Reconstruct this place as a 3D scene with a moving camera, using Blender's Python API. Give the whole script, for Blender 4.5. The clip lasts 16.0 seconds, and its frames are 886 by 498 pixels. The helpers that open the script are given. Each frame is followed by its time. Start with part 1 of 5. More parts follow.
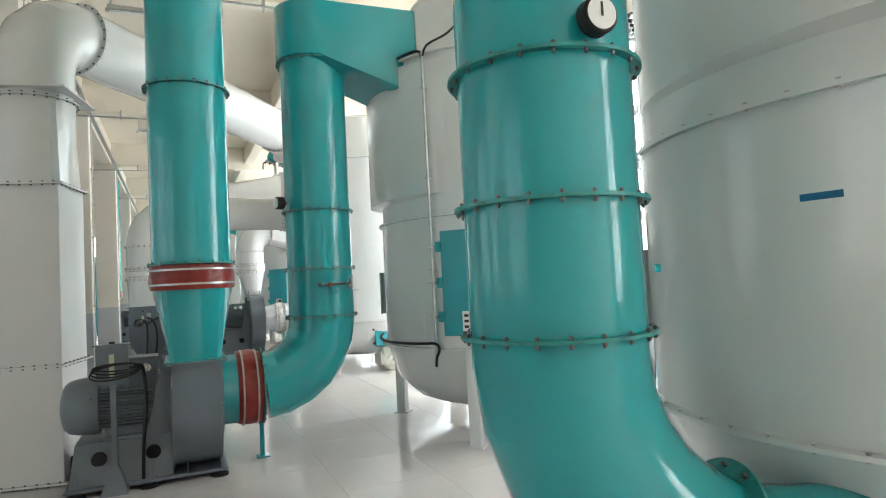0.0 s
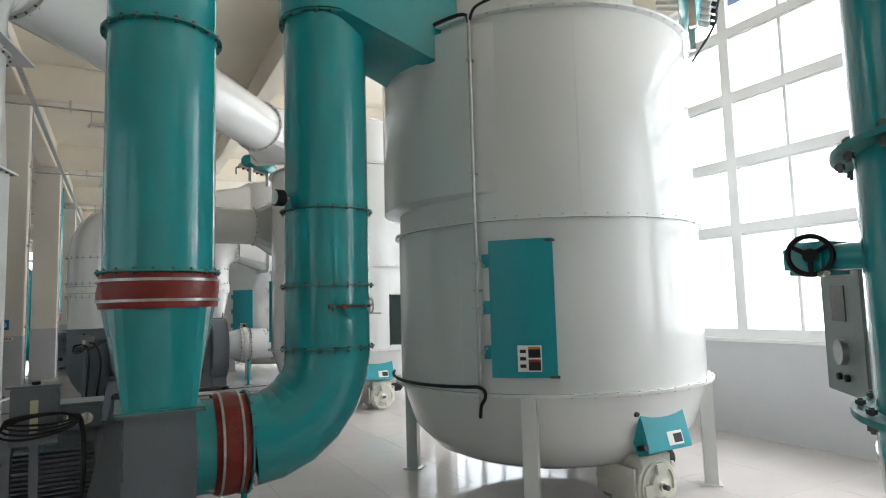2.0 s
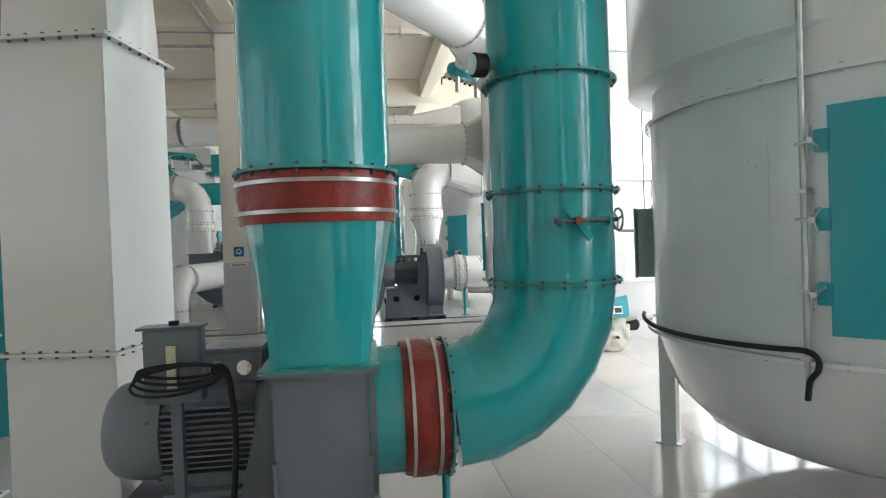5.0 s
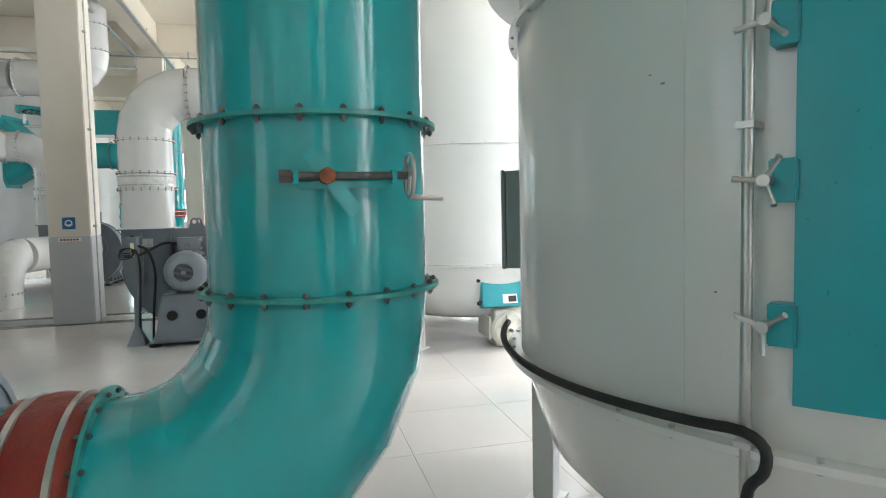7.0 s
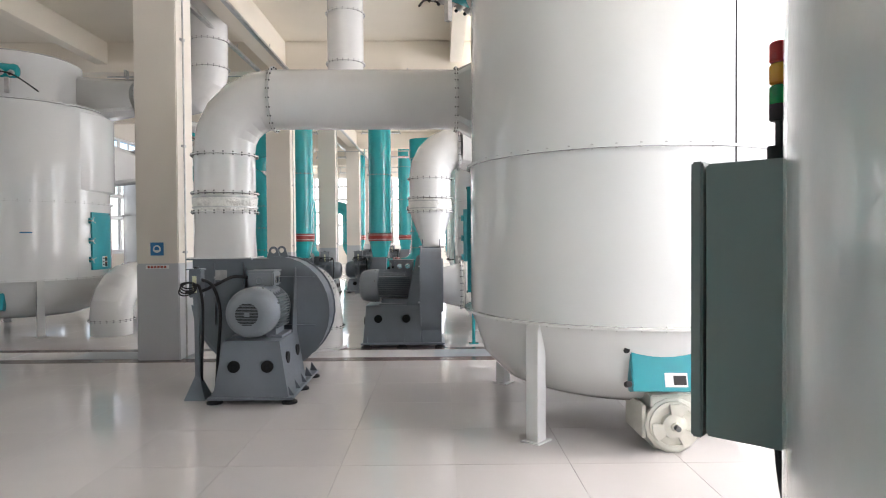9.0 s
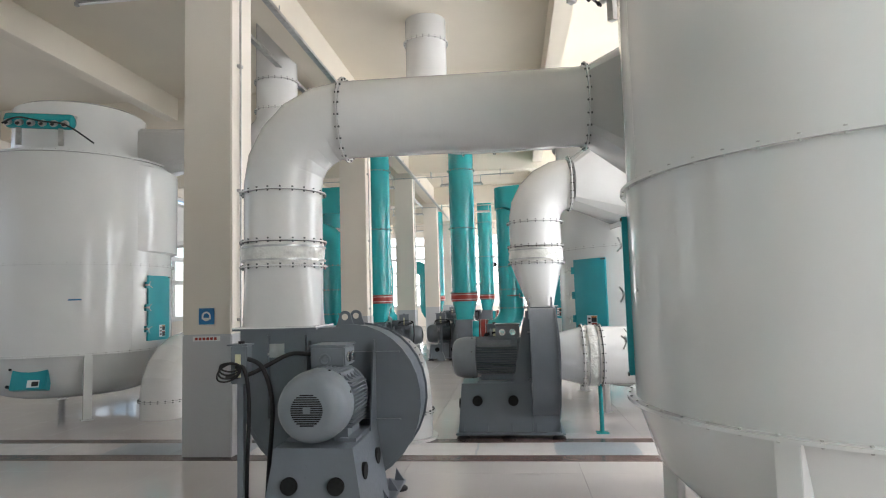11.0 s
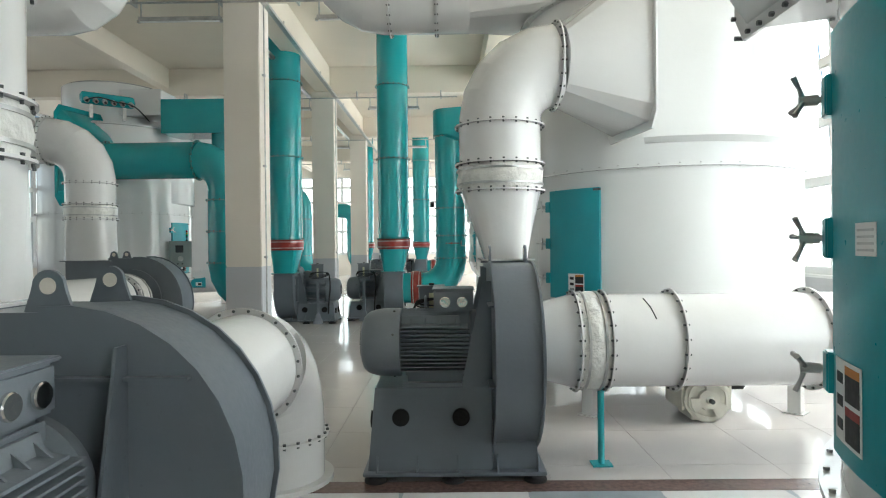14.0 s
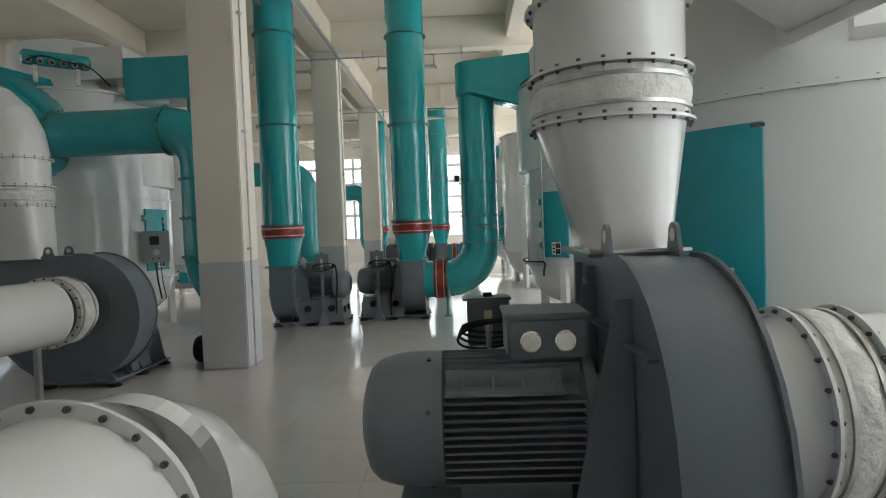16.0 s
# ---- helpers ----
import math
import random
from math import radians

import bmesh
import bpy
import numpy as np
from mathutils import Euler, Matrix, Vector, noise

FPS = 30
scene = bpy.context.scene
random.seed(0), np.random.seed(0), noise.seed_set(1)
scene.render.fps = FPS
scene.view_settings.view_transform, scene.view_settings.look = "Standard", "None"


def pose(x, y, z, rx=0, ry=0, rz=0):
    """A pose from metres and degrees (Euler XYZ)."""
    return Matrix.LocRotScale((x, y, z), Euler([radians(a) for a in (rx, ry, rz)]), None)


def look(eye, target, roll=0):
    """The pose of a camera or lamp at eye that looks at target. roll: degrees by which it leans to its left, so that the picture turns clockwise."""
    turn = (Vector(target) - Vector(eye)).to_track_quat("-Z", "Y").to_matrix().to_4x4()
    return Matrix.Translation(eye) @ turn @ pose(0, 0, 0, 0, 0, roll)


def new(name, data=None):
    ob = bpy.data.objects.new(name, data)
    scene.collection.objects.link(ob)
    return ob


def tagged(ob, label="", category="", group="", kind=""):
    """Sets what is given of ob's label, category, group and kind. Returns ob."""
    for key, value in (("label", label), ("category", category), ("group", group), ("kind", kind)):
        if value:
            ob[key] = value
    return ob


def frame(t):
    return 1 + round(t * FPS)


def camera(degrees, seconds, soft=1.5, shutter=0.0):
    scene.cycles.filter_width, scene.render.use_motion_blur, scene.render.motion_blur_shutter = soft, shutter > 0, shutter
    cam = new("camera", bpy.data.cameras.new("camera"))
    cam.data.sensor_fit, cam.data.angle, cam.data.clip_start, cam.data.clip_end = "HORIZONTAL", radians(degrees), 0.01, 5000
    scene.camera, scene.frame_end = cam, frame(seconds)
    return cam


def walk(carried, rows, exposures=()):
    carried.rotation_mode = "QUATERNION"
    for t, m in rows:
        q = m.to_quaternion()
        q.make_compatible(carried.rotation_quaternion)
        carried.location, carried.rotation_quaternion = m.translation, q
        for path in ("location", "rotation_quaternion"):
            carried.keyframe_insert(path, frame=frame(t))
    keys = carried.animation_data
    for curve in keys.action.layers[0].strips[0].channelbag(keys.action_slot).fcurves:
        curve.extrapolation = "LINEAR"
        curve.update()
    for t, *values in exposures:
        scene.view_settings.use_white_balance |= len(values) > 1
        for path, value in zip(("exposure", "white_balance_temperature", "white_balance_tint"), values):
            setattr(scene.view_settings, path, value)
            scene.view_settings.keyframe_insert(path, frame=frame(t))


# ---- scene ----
cam = camera(72.3, 16.0, soft=1.1)
PATH = [
    (0, (0.048, -0.276, 1.615), (0.856, 1.551, 1.71), -3.0),
    (0.5, (-0.01, 0.149, 1.623), (0.761, 1.991, 1.745), -1.5),
    (1, (0.001, 0.566, 1.624), (0.751, 2.414, 1.777), -1.2),
    (1.5, (-0.031, 0.951, 1.598), (0.794, 2.764, 1.777), -1.4),
    (2, (-0.032, 1.256, 1.606), (0.903, 3.015, 1.787), -1.6),
    (2.5, (0.072, 1.571, 1.623), (0.88, 3.392, 1.799), -1.7),
    (3, (0.089, 1.852, 1.614), (0.652, 3.764, 1.778), -1.6),
    (3.5, (0.102, 2.087, 1.589), (0.534, 4.035, 1.735), -1.7),
    (3.7, (0.149, 2.184, 1.595), (0.484, 4.152, 1.711), -2.0),
    (6, (0.651, 3.24, 1.505), (0.91, 5.222, 1.422), -2.0),
    (6.2, (0.756, 3.39, 1.522), (1.085, 5.36, 1.429), -1.7),
    (6.5, (0.942, 3.627, 1.527), (1.358, 5.58, 1.421), -1.5),
    (7, (1.307, 3.99, 1.519), (1.792, 5.927, 1.393), -1.3),
    (7.5, (1.565, 4.428, 1.516), (2.039, 6.367, 1.383), 0.0),
    (8, (1.786, 4.893, 1.493), (2.142, 6.856, 1.345), 0.2),
    (8.5, (1.922, 5.358, 1.509), (2.115, 7.344, 1.364), -1.1),
    (9, (1.896, 5.833, 1.584), (1.908, 7.833, 1.546), -0.4),
    (11.3, (1.38, 7.878, 1.571), (1.153, 9.858, 1.736), -1.7),
    (11.5, (1.343, 8.043, 1.569), (1.136, 10.026, 1.721), -1.8),
    (12, (1.32, 8.525, 1.537), (1.151, 10.516, 1.626), -2.0),
    (12.5, (1.332, 9.003, 1.536), (1.208, 10.998, 1.582), -1.7),
    (13, (1.333, 9.516, 1.533), (1.306, 11.516, 1.555), -1.2),
    (13.5, (1.37, 10.005, 1.562), (1.359, 12.005, 1.561), -1.0),
    (14, (1.327, 10.556, 1.561), (1.312, 12.556, 1.55), -0.6),
    (14.5, (1.31, 11.097, 1.555), (1.288, 13.097, 1.508), -0.7),
    (15, (1.239, 11.652, 1.571), (1.2, 13.65, 1.501), -0.9),
    (15.5, (1.137, 12.165, 1.586), (1.103, 14.164, 1.513), -0.8),
    (16, (1.083, 12.696, 1.568), (1.016, 14.694, 1.5), -2.2),
]
EXPOSURES = [(0, 0.16, 6500, 8), (1, 0.21, 6600, 20), (1.5, -0.06, 6600, 20), (2, -0.61, 6500, 12), (2.5, -1.16, 6450, 9), (3, -1.18, 6400, 7), (3.7, -0.73, 6450, 9), (5.8, 0.12, 6500, 10), (6.5, 0.17, 6500, 10), (8, 0.22, 6450, 11), (9, 0.11, 6650, 19), (11.5, 0.04, 6600, 15), (12, 0.20, 6650, 19), (12.5, 0.31, 6650, 19), (13.5, 0.19, 6550, 11), (14, -0.13, 6500, 7), (14.5, -0.85, 6500, 10), (15, -1.28, 6500, 10), (15.5, -1.45, 6550, 9), (16, -0.80, 6650, 10)]
walk(cam, [(t, look(eye, target, roll)) for t, eye, target, roll in PATH], EXPOSURES)
VPIPE = (-2.25, 16.91)
TAPE_A = 189

# ---- light ----
world = bpy.data.worlds.new("world")
scene.world = world
world.use_nodes = True
sky = world.node_tree.nodes.new("ShaderNodeTexSky")
sky.sky_type, sky.sun_disc, sky.sun_elevation, sky.sun_rotation = "NISHITA", False, radians(48), radians(100)
world.node_tree.links.new(sky.outputs[0], world.node_tree.nodes["Background"].inputs[0])
world.node_tree.nodes["Background"].inputs[1].default_value = 0.12
sun_data = bpy.data.lights.new("sun", "SUN")
sun_data.energy, sun_data.angle, sun_data.color = 1.3, radians(7), (1, 0.95, 0.88)
new("sun", sun_data).matrix_world = look((20, -3, 24), (0, 0, 0))

X_RIGHT, X_LEFT, Y_BACK, Y_FAR, Z_CEIL = 6.35, -9.9, -4.3, 43.7, 6.1
BAY = 6.0
COLUMN_Y = [1.75 + BAY * i for i in range(7)]


def window_lamp(x, y, aim, w, h, z, power):
    data = bpy.data.lights.new("window_light", "AREA")
    data.shape, data.size, data.size_y, data.energy, data.color = "RECTANGLE", w, h, power, (0.93, 0.97, 1.0)
    lamp = new("window_light", data)
    lamp.matrix_world = look((x, y, z), (x + aim[0], y + aim[1], z - 0.12))


for i in range(8):
    window_lamp(X_RIGHT + 0.75, -1.25 + BAY * i, (-1, 0), 5.96, 4.3, 3.2, 500)
    window_lamp(X_LEFT - 0.75, -1.25 + BAY * i, (1, 0), 5.0, 4.3, 3.2, 58)
for i in range(2):
    window_lamp(-5.8 + 7.6 * i, Y_FAR + 0.75, (0, -1), 5.6, 4.3, 3.2, 320)


# ---- materials ----
def material(name, colour, rough=0.4, metal=0.0, vary=0.06, scale=3.0, bump=0.02, bump_scale=40.0, speck=0.0, coat=0.0, wave=0.0):
    m = bpy.data.materials.new(name)
    m.use_nodes = True
    nt = m.node_tree
    n, l = nt.nodes, nt.links
    b = n["Principled BSDF"]
    b.inputs["Roughness"].default_value, b.inputs["Metallic"].default_value = rough, metal
    b.inputs["Coat Weight"].default_value, b.inputs["Coat Roughness"].default_value = coat, 0.08
    tc = n.new("ShaderNodeTexCoord")
    big, fine = n.new("ShaderNodeTexNoise"), n.new("ShaderNodeTexNoise")
    big.inputs["Scale"].default_value, big.inputs["Detail"].default_value = scale, 5
    fine.inputs["Scale"].default_value, fine.inputs["Detail"].default_value = bump_scale, 4
    for t in (big, fine):
        l.new(tc.outputs["Object"], t.inputs["Vector"])
    ramp = n.new("ShaderNodeValToRGB")
    ramp.color_ramp.elements[0].position, ramp.color_ramp.elements[1].position = 0.3, 0.7
    ramp.color_ramp.elements[0].color = (*[max(0, c * (1 - vary)) for c in colour], 1)
    ramp.color_ramp.elements[1].color = (*[min(1, c * (1 + vary)) for c in colour], 1)
    l.new(big.outputs["Fac"], ramp.inputs["Fac"])
    out = ramp.outputs["Color"]
    if speck:
        mix, edge = n.new("ShaderNodeMixRGB"), n.new("ShaderNodeMath")
        edge.operation, edge.inputs[1].default_value = "GREATER_THAN", 0.70
        l.new(fine.outputs["Fac"], edge.inputs[0])
        l.new(edge.outputs[0], mix.inputs["Fac"])
        l.new(out, mix.inputs["Color1"])
        mix.inputs["Color2"].default_value = (*[c * (1 - speck) for c in colour], 1)
        out = mix.outputs["Color"]
    l.new(out, b.inputs["Base Color"])
    rr = n.new("ShaderNodeMapRange")
    rr.inputs["To Min"].default_value, rr.inputs["To Max"].default_value = max(0.03, rough * 0.75), min(1, rough * 1.3)
    l.new(fine.outputs["Fac"], rr.inputs["Value"])
    l.new(rr.outputs[0], b.inputs["Roughness"])
    bp = n.new("ShaderNodeBump")
    bp.inputs["Strength"].default_value, bp.inputs["Distance"].default_value = 1.0, bump * 0.05
    l.new(fine.outputs["Fac"], bp.inputs["Height"])
    if wave:
        bp2 = n.new("ShaderNodeBump")
        bp2.inputs["Strength"].default_value, bp2.inputs["Distance"].default_value = 1.0, wave
        l.new(big.outputs["Fac"], bp2.inputs["Height"])
        l.new(bp2.outputs["Normal"], bp.inputs["Normal"])
    l.new(bp.outputs["Normal"], b.inputs["Normal"])
    return m


WHITE = material("white_enamel", (0.70, 0.705, 0.69), 0.13, vary=0.025, scale=1.6, bump=0.004, coat=0.35, wave=0.007)
DUCTW = material("white_duct_enamel", (0.72, 0.715, 0.70), 0.15, vary=0.03, scale=2.2, bump=0.005, coat=0.3, wave=0.008)
TEAL = material("teal_enamel", (0.017, 0.335, 0.355), 0.11, vary=0.07, scale=2.0, bump=0.004, coat=0.4, wave=0.008)
HATCH = material("turquoise_hatch_paint", (0.008, 0.31, 0.36), 0.3, vary=0.05, scale=4, bump=0.006)
TEALF = material("worn_teal_flange", (0.022, 0.25, 0.235), 0.35, vary=0.25, scale=18, bump=0.03, speck=0.6)
GREY = material("dark_grey_machine_paint", (0.145, 0.167, 0.192), 0.34, vary=0.08, scale=3, bump=0.02, speck=0.1)
MOTOR = material("motor_grey_paint", (0.19, 0.215, 0.24), 0.38, vary=0.08, scale=5, bump=0.03)
CABINET = material("cabinet_grey_green", (0.24, 0.285, 0.272), 0.4, vary=0.04, scale=3, bump=0.01)
BLACK = material("black_rubber", (0.008, 0.008, 0.009), 0.6, vary=0.2, scale=20, bump=0.02)
# near-black that paints the shade of openings onto solid plugs and bars
HOLESHADE = material("painted_hole_shade", (0.006, 0.006, 0.006), 0.9)
STEEL = material("galvanised_steel", (0.5, 0.5, 0.49), 0.33, 0.9, vary=0.18, scale=12, bump=0.02)
CHROME = material("bright_chrome", (0.75, 0.74, 0.72), 0.12, 1.0, vary=0.1, scale=20)
BOLTW = material("painted_bolt", (0.42, 0.42, 0.40), 0.4, 0.4, vary=0.2, scale=30)
BOLT = material("zinc_bolt", (0.11, 0.118, 0.118), 0.4, 0.7, vary=0.3, scale=30, bump=0.02)
RUST = material("rusty_iron", (0.2, 0.075, 0.03), 0.7, 0.2, vary=0.5, scale=30, bump=0.1)
RED = material("red_flexible_cloth", (0.235, 0.019, 0.012), 0.34, vary=0.15, scale=6, bump=0.015, wave=0.03)
CLOTH = material("white_flexible_cloth", (0.72, 0.71, 0.67), 0.5, vary=0.08, scale=12, bump=0.02, wave=0.03)
CREAM = material("cream_cast_iron", (0.66, 0.64, 0.56), 0.4, vary=0.08, scale=8, bump=0.04)
PLASTER = material("white_plaster", (0.80, 0.745, 0.665), 0.85, vary=0.04, scale=0.8, bump=0.03, bump_scale=60)
DADO = material("grey_dado_paint", (0.53, 0.54, 0.56), 0.6, vary=0.04, scale=1.5, bump=0.02)
CEILM = material("ceiling_plaster", (0.80, 0.73, 0.62), 0.9, vary=0.05, scale=0.5, bump=0.03)
FLOORM = material("pale_polished_tile", (0.575, 0.545, 0.525), 0.08, vary=0.07, scale=0.7, bump=0.003, wave=0.0015)
JOINT = material("tile_joint", (0.42, 0.40, 0.38), 0.6)
BROWN = material("brown_stone_strip", (0.135, 0.085, 0.075), 0.2, vary=0.3, scale=30, bump=0.01, speck=0.4)
PALE = material("white_stone_strip", (0.72, 0.71, 0.70), 0.15, vary=0.05, scale=4, bump=0.004)
BLUEGREY = material("grey_blue_panel", (0.27, 0.31, 0.34), 0.35, vary=0.08, scale=4, bump=0.01)
FRAMEM = material("window_frame_white", (0.75, 0.76, 0.76), 0.4, vary=0.03)
PAPER = material("sticker_white", (0.8, 0.8, 0.78), 0.5)
INK = material("sticker_black", (0.015, 0.015, 0.015), 0.5)
REDINK = material("sticker_red", (0.35, 0.04, 0.03), 0.5)
ORANGE = material("sticker_orange", (0.6, 0.22, 0.04), 0.5)
BLUE = material("blue_sign", (0.01, 0.17, 0.42), 0.35)
BLUETAPE = material("blue_tape", (0.0, 0.13, 0.27), 0.5, vary=0.2, scale=30)
LRED = material("lamp_red", (0.5, 0.02, 0.02), 0.2)
LAMB = material("lamp_amber", (0.65, 0.28, 0.01), 0.2)
LGRN = material("lamp_green", (0.0, 0.28, 0.06), 0.2)
DIAL = material("dial_face", (0.8, 0.8, 0.78), 0.25)
SCREEN = material("dark_screen", (0.02, 0.025, 0.03), 0.1)
YELLOWP = material("pale_yellow_plate", (0.62, 0.62, 0.42), 0.5)
TUBE = material("lamp_tube", (0.85, 0.85, 0.85), 0.3)
GLASS = bpy.data.materials.new("window_glass")
GLASS.use_nodes = True
g = GLASS.node_tree.nodes["Principled BSDF"]
g.inputs["Base Color"].default_value, g.inputs["Roughness"].default_value = (0.95, 0.98, 0.97, 1), 0.02
g.inputs["Transmission Weight"].default_value, g.inputs["IOR"].default_value = 1.0, 1.1


# ---- mesh helpers ----
def finish(bm, mat, angle=38):
    me = bpy.data.meshes.new("mesh")
    bmesh.ops.recalc_face_normals(bm, faces=bm.faces)
    bm.to_mesh(me)
    bm.free()
    me.materials.append(mat)
    me.polygons.foreach_set("use_smooth", [True] * len(me.polygons))
    me.set_sharp_from_angle(angle=radians(angle))
    return me


def part(name, bm, mat, parent, label="", angle=38):
    ob = new(name, finish(bm, mat, angle))
    ob.parent = parent
    if label:
        ob["label"] = label
    return ob


def shared(name, me, parent, m):
    ob = new(name, me)
    ob.parent = parent
    ob.matrix_local = m
    return ob


def thing(name, label, category, at=(0, 0, 0), turn=0, group="", kind=""):
    ob = new(name)
    ob.matrix_world = pose(*at, 0, 0, turn)
    return tagged(ob, label, category, group, kind)


def axes(d):
    d = Vector(d).normalized()
    u = d.cross(Vector((0, 0, 1))) if abs(d.z) < 0.99 else Vector((1, 0, 0))
    u.normalize()
    return d, u, d.cross(u)


def loft(bm, rings, caps=True, closed=False):
    loops = [[bm.verts.new(p) for p in ring] for ring in rings]
    n = len(loops[0])
    pairs = list(zip(loops, loops[1:])) + ([(loops[-1], loops[0])] if closed else [])
    for a, b in pairs:
        for i in range(n):
            bm.faces.new((a[i], a[(i + 1) % n], b[(i + 1) % n], b[i]))
    if caps and not closed:
        bm.faces.new(loops[0][::-1])
        bm.faces.new(loops[-1])
    return bm


def circle(c, d, r, seg, u=None, v=None):
    if u is None:
        d, u, v = axes(d)
    c = Vector(c)
    return [c + r * (math.cos(2 * math.pi * i / seg) * u + math.sin(2 * math.pi * i / seg) * v) for i in range(seg)]


def cyl(p0, p1, r0, r1=None, seg=32, bm=None, bevel=0.0):
    bm = bm or bmesh.new()
    p0, p1 = Vector(p0), Vector(p1)
    r1 = r0 if r1 is None else r1
    d = (p1 - p0).normalized()
    rings = []
    if bevel:
        rings = [circle(p0, d, r0 - bevel, seg), circle(p0 + d * bevel, d, r0, seg), circle(p1 - d * bevel, d, r1, seg), circle(p1, d, r1 - bevel, seg)]
    else:
        rings = [circle(p0, d, r0, seg), circle(p1, d, r1, seg)]
    return loft(bm, rings)


def lathe(profile, seg=96, bm=None, centre=(0, 0)):
    bm = bm or bmesh.new()
    return loft(bm, [[Vector((centre[0] + r * math.cos(2 * math.pi * i / seg), centre[1] + r * math.sin(2 * math.pi * i / seg), z)) for i in range(seg)] for r, z in profile])


def lathe_axis(origin, d, profile, seg=40, bm=None):
    bm = bm or bmesh.new()
    d, u, v = axes(d)
    return loft(bm, [circle(Vector(origin) + d * h, d, r, seg, u, v) for r, h in profile])


def ring(c, d, r_in, r_out, thick, seg=48, bm=None):
    bm = bm or bmesh.new()
    d, u, v = axes(d)
    c = Vector(c)
    a, b = c - d * thick / 2, c + d * thick / 2
    return loft(bm, [circle(a, d, r_in, seg, u, v), circle(a, d, r_out, seg, u, v), circle(b, d, r_out, seg, u, v), circle(b, d, r_in, seg, u, v)], closed=True)


def box(lo, hi, bm=None, bevel=0.0, m=None):
    bm = bm or bmesh.new()
    own = bmesh.new()
    bmesh.ops.create_cube(own, size=1)
    lo, hi = Vector(lo), Vector(hi)
    for v in own.verts:
        v.co = Vector([(lo[i] + hi[i]) / 2 + v.co[i] * (hi[i] - lo[i]) for i in range(3)])
    if bevel:
        bmesh.ops.bevel(own, geom=own.edges[:], offset=bevel, segments=2, affect="EDGES")
    if m is not None:
        own.transform(m)
    me = bpy.data.meshes.new("tmp")
    own.to_mesh(me)
    own.free()
    bm.from_mesh(me)
    bpy.data.meshes.remove(me)
    return bm


def sweep(points, r, seg=12, bm=None, caps=True):
    """A tube along a polyline; r is a number or one for each point."""
    bm = bm or bmesh.new()
    pts = [Vector(p) for p in points]
    rs = r if isinstance(r, (list, tuple)) else [r] * len(pts)
    tang = []
    for i in range(len(pts)):
        a = (pts[i] - pts[i - 1]).normalized() if i else (pts[1] - pts[0]).normalized()
        b = (pts[i + 1] - pts[i]).normalized() if i < len(pts) - 1 else a
        tang.append(((a + b).normalized(), a.dot((a + b).normalized())))
    d, u, v = axes(tang[0][0])
    rings = []
    for p, (t, c), rad in zip(pts, tang, rs):
        u = (u - t * u.dot(t)).normalized()
        v = t.cross(u)
        rings.append(circle(p, t, rad, seg, u, v))
    return loft(bm, rings, caps)


def smooth_path(points, n=8):
    pts = [Vector(p) for p in points]
    out = []
    for i in range(len(pts) - 1):
        p0, p1, p2, p3 = pts[max(i - 1, 0)], pts[i], pts[i + 1], pts[min(i + 2, len(pts) - 1)]
        for k in range(n):
            t = k / n
            out.append(0.5 * ((2 * p1) + (p2 - p0) * t + (2 * p0 - 5 * p1 + 4 * p2 - p3) * t * t + (3 * p1 - p0 - 3 * p2 + p3) * t ** 3))
    return out + [pts[-1]]


def elbow_points(corner, d_in, d_out, bend, n=6):
    """Centre line of a bend that comes in along d_in and leaves along d_out."""
    corner, d_in, d_out = Vector(corner), Vector(d_in).normalized(), Vector(d_out).normalized()
    start, centre = corner - d_in * bend, corner - d_in * bend + d_out * bend
    return [centre + bend * (-d_out * math.cos(a) + d_in * math.sin(a)) for a in [math.pi / 2 * i / n for i in range(n + 1)]]


def bolt_ring(c, d, r, count, size=0.014, stick=0.03, both=True):
    bm = bmesh.new()
    d, u, v = axes(d)
    c = Vector(c)
    for i in range(count):
        a = 2 * math.pi * (i + 0.5) / count
        p = c + r * (math.cos(a) * u + math.sin(a) * v)
        loft(bm, [circle(p - d * (stick if both else 0), d, size * 0.8, 6, u, v), circle(p + d * stick, d, size, 6, u, v)])
    return bm


def bolt_mesh():
    bm = bmesh.new()
    cyl((0, 0, -0.024), (0, 0, 0.02), 0.0045, seg=8, bm=bm)
    cyl((0, 0, 0.0085), (0, 0, 0.0165), 0.0085, seg=6, bm=bm)
    cyl((0, 0, -0.019), (0, 0, -0.0085), 0.0085, seg=6, bm=bm)
    return finish(bm, BOLT)


BOLT_MESH = bolt_mesh()


def flange(parent, c, d, r, mat=TEALF, bolts=20, wide=0.036, thick=0.012, bolt_size=0.013, name="flange", single=False):
    f = part(name, ring(c, d, r - 0.01, r + wide, thick), mat, parent)
    if bolts:
        if single:
            d3, u, v = axes(d)
            turn = Matrix((u, v, d3)).transposed().to_4x4()
            for i in range(bolts):
                a = 2 * math.pi * (i + 0.5) / bolts
                shared("bolt", BOLT_MESH, f, Matrix.Translation(Vector(c) + (r + wide * 0.55) * (math.cos(a) * u + math.sin(a) * v)) @ turn)
        else:
            part("bolt_ring", bolt_ring(c, d, r + wide * 0.55, bolts, bolt_size, thick / 2 + 0.014), BOLT, f)["kind"] = "stuff"
    return f


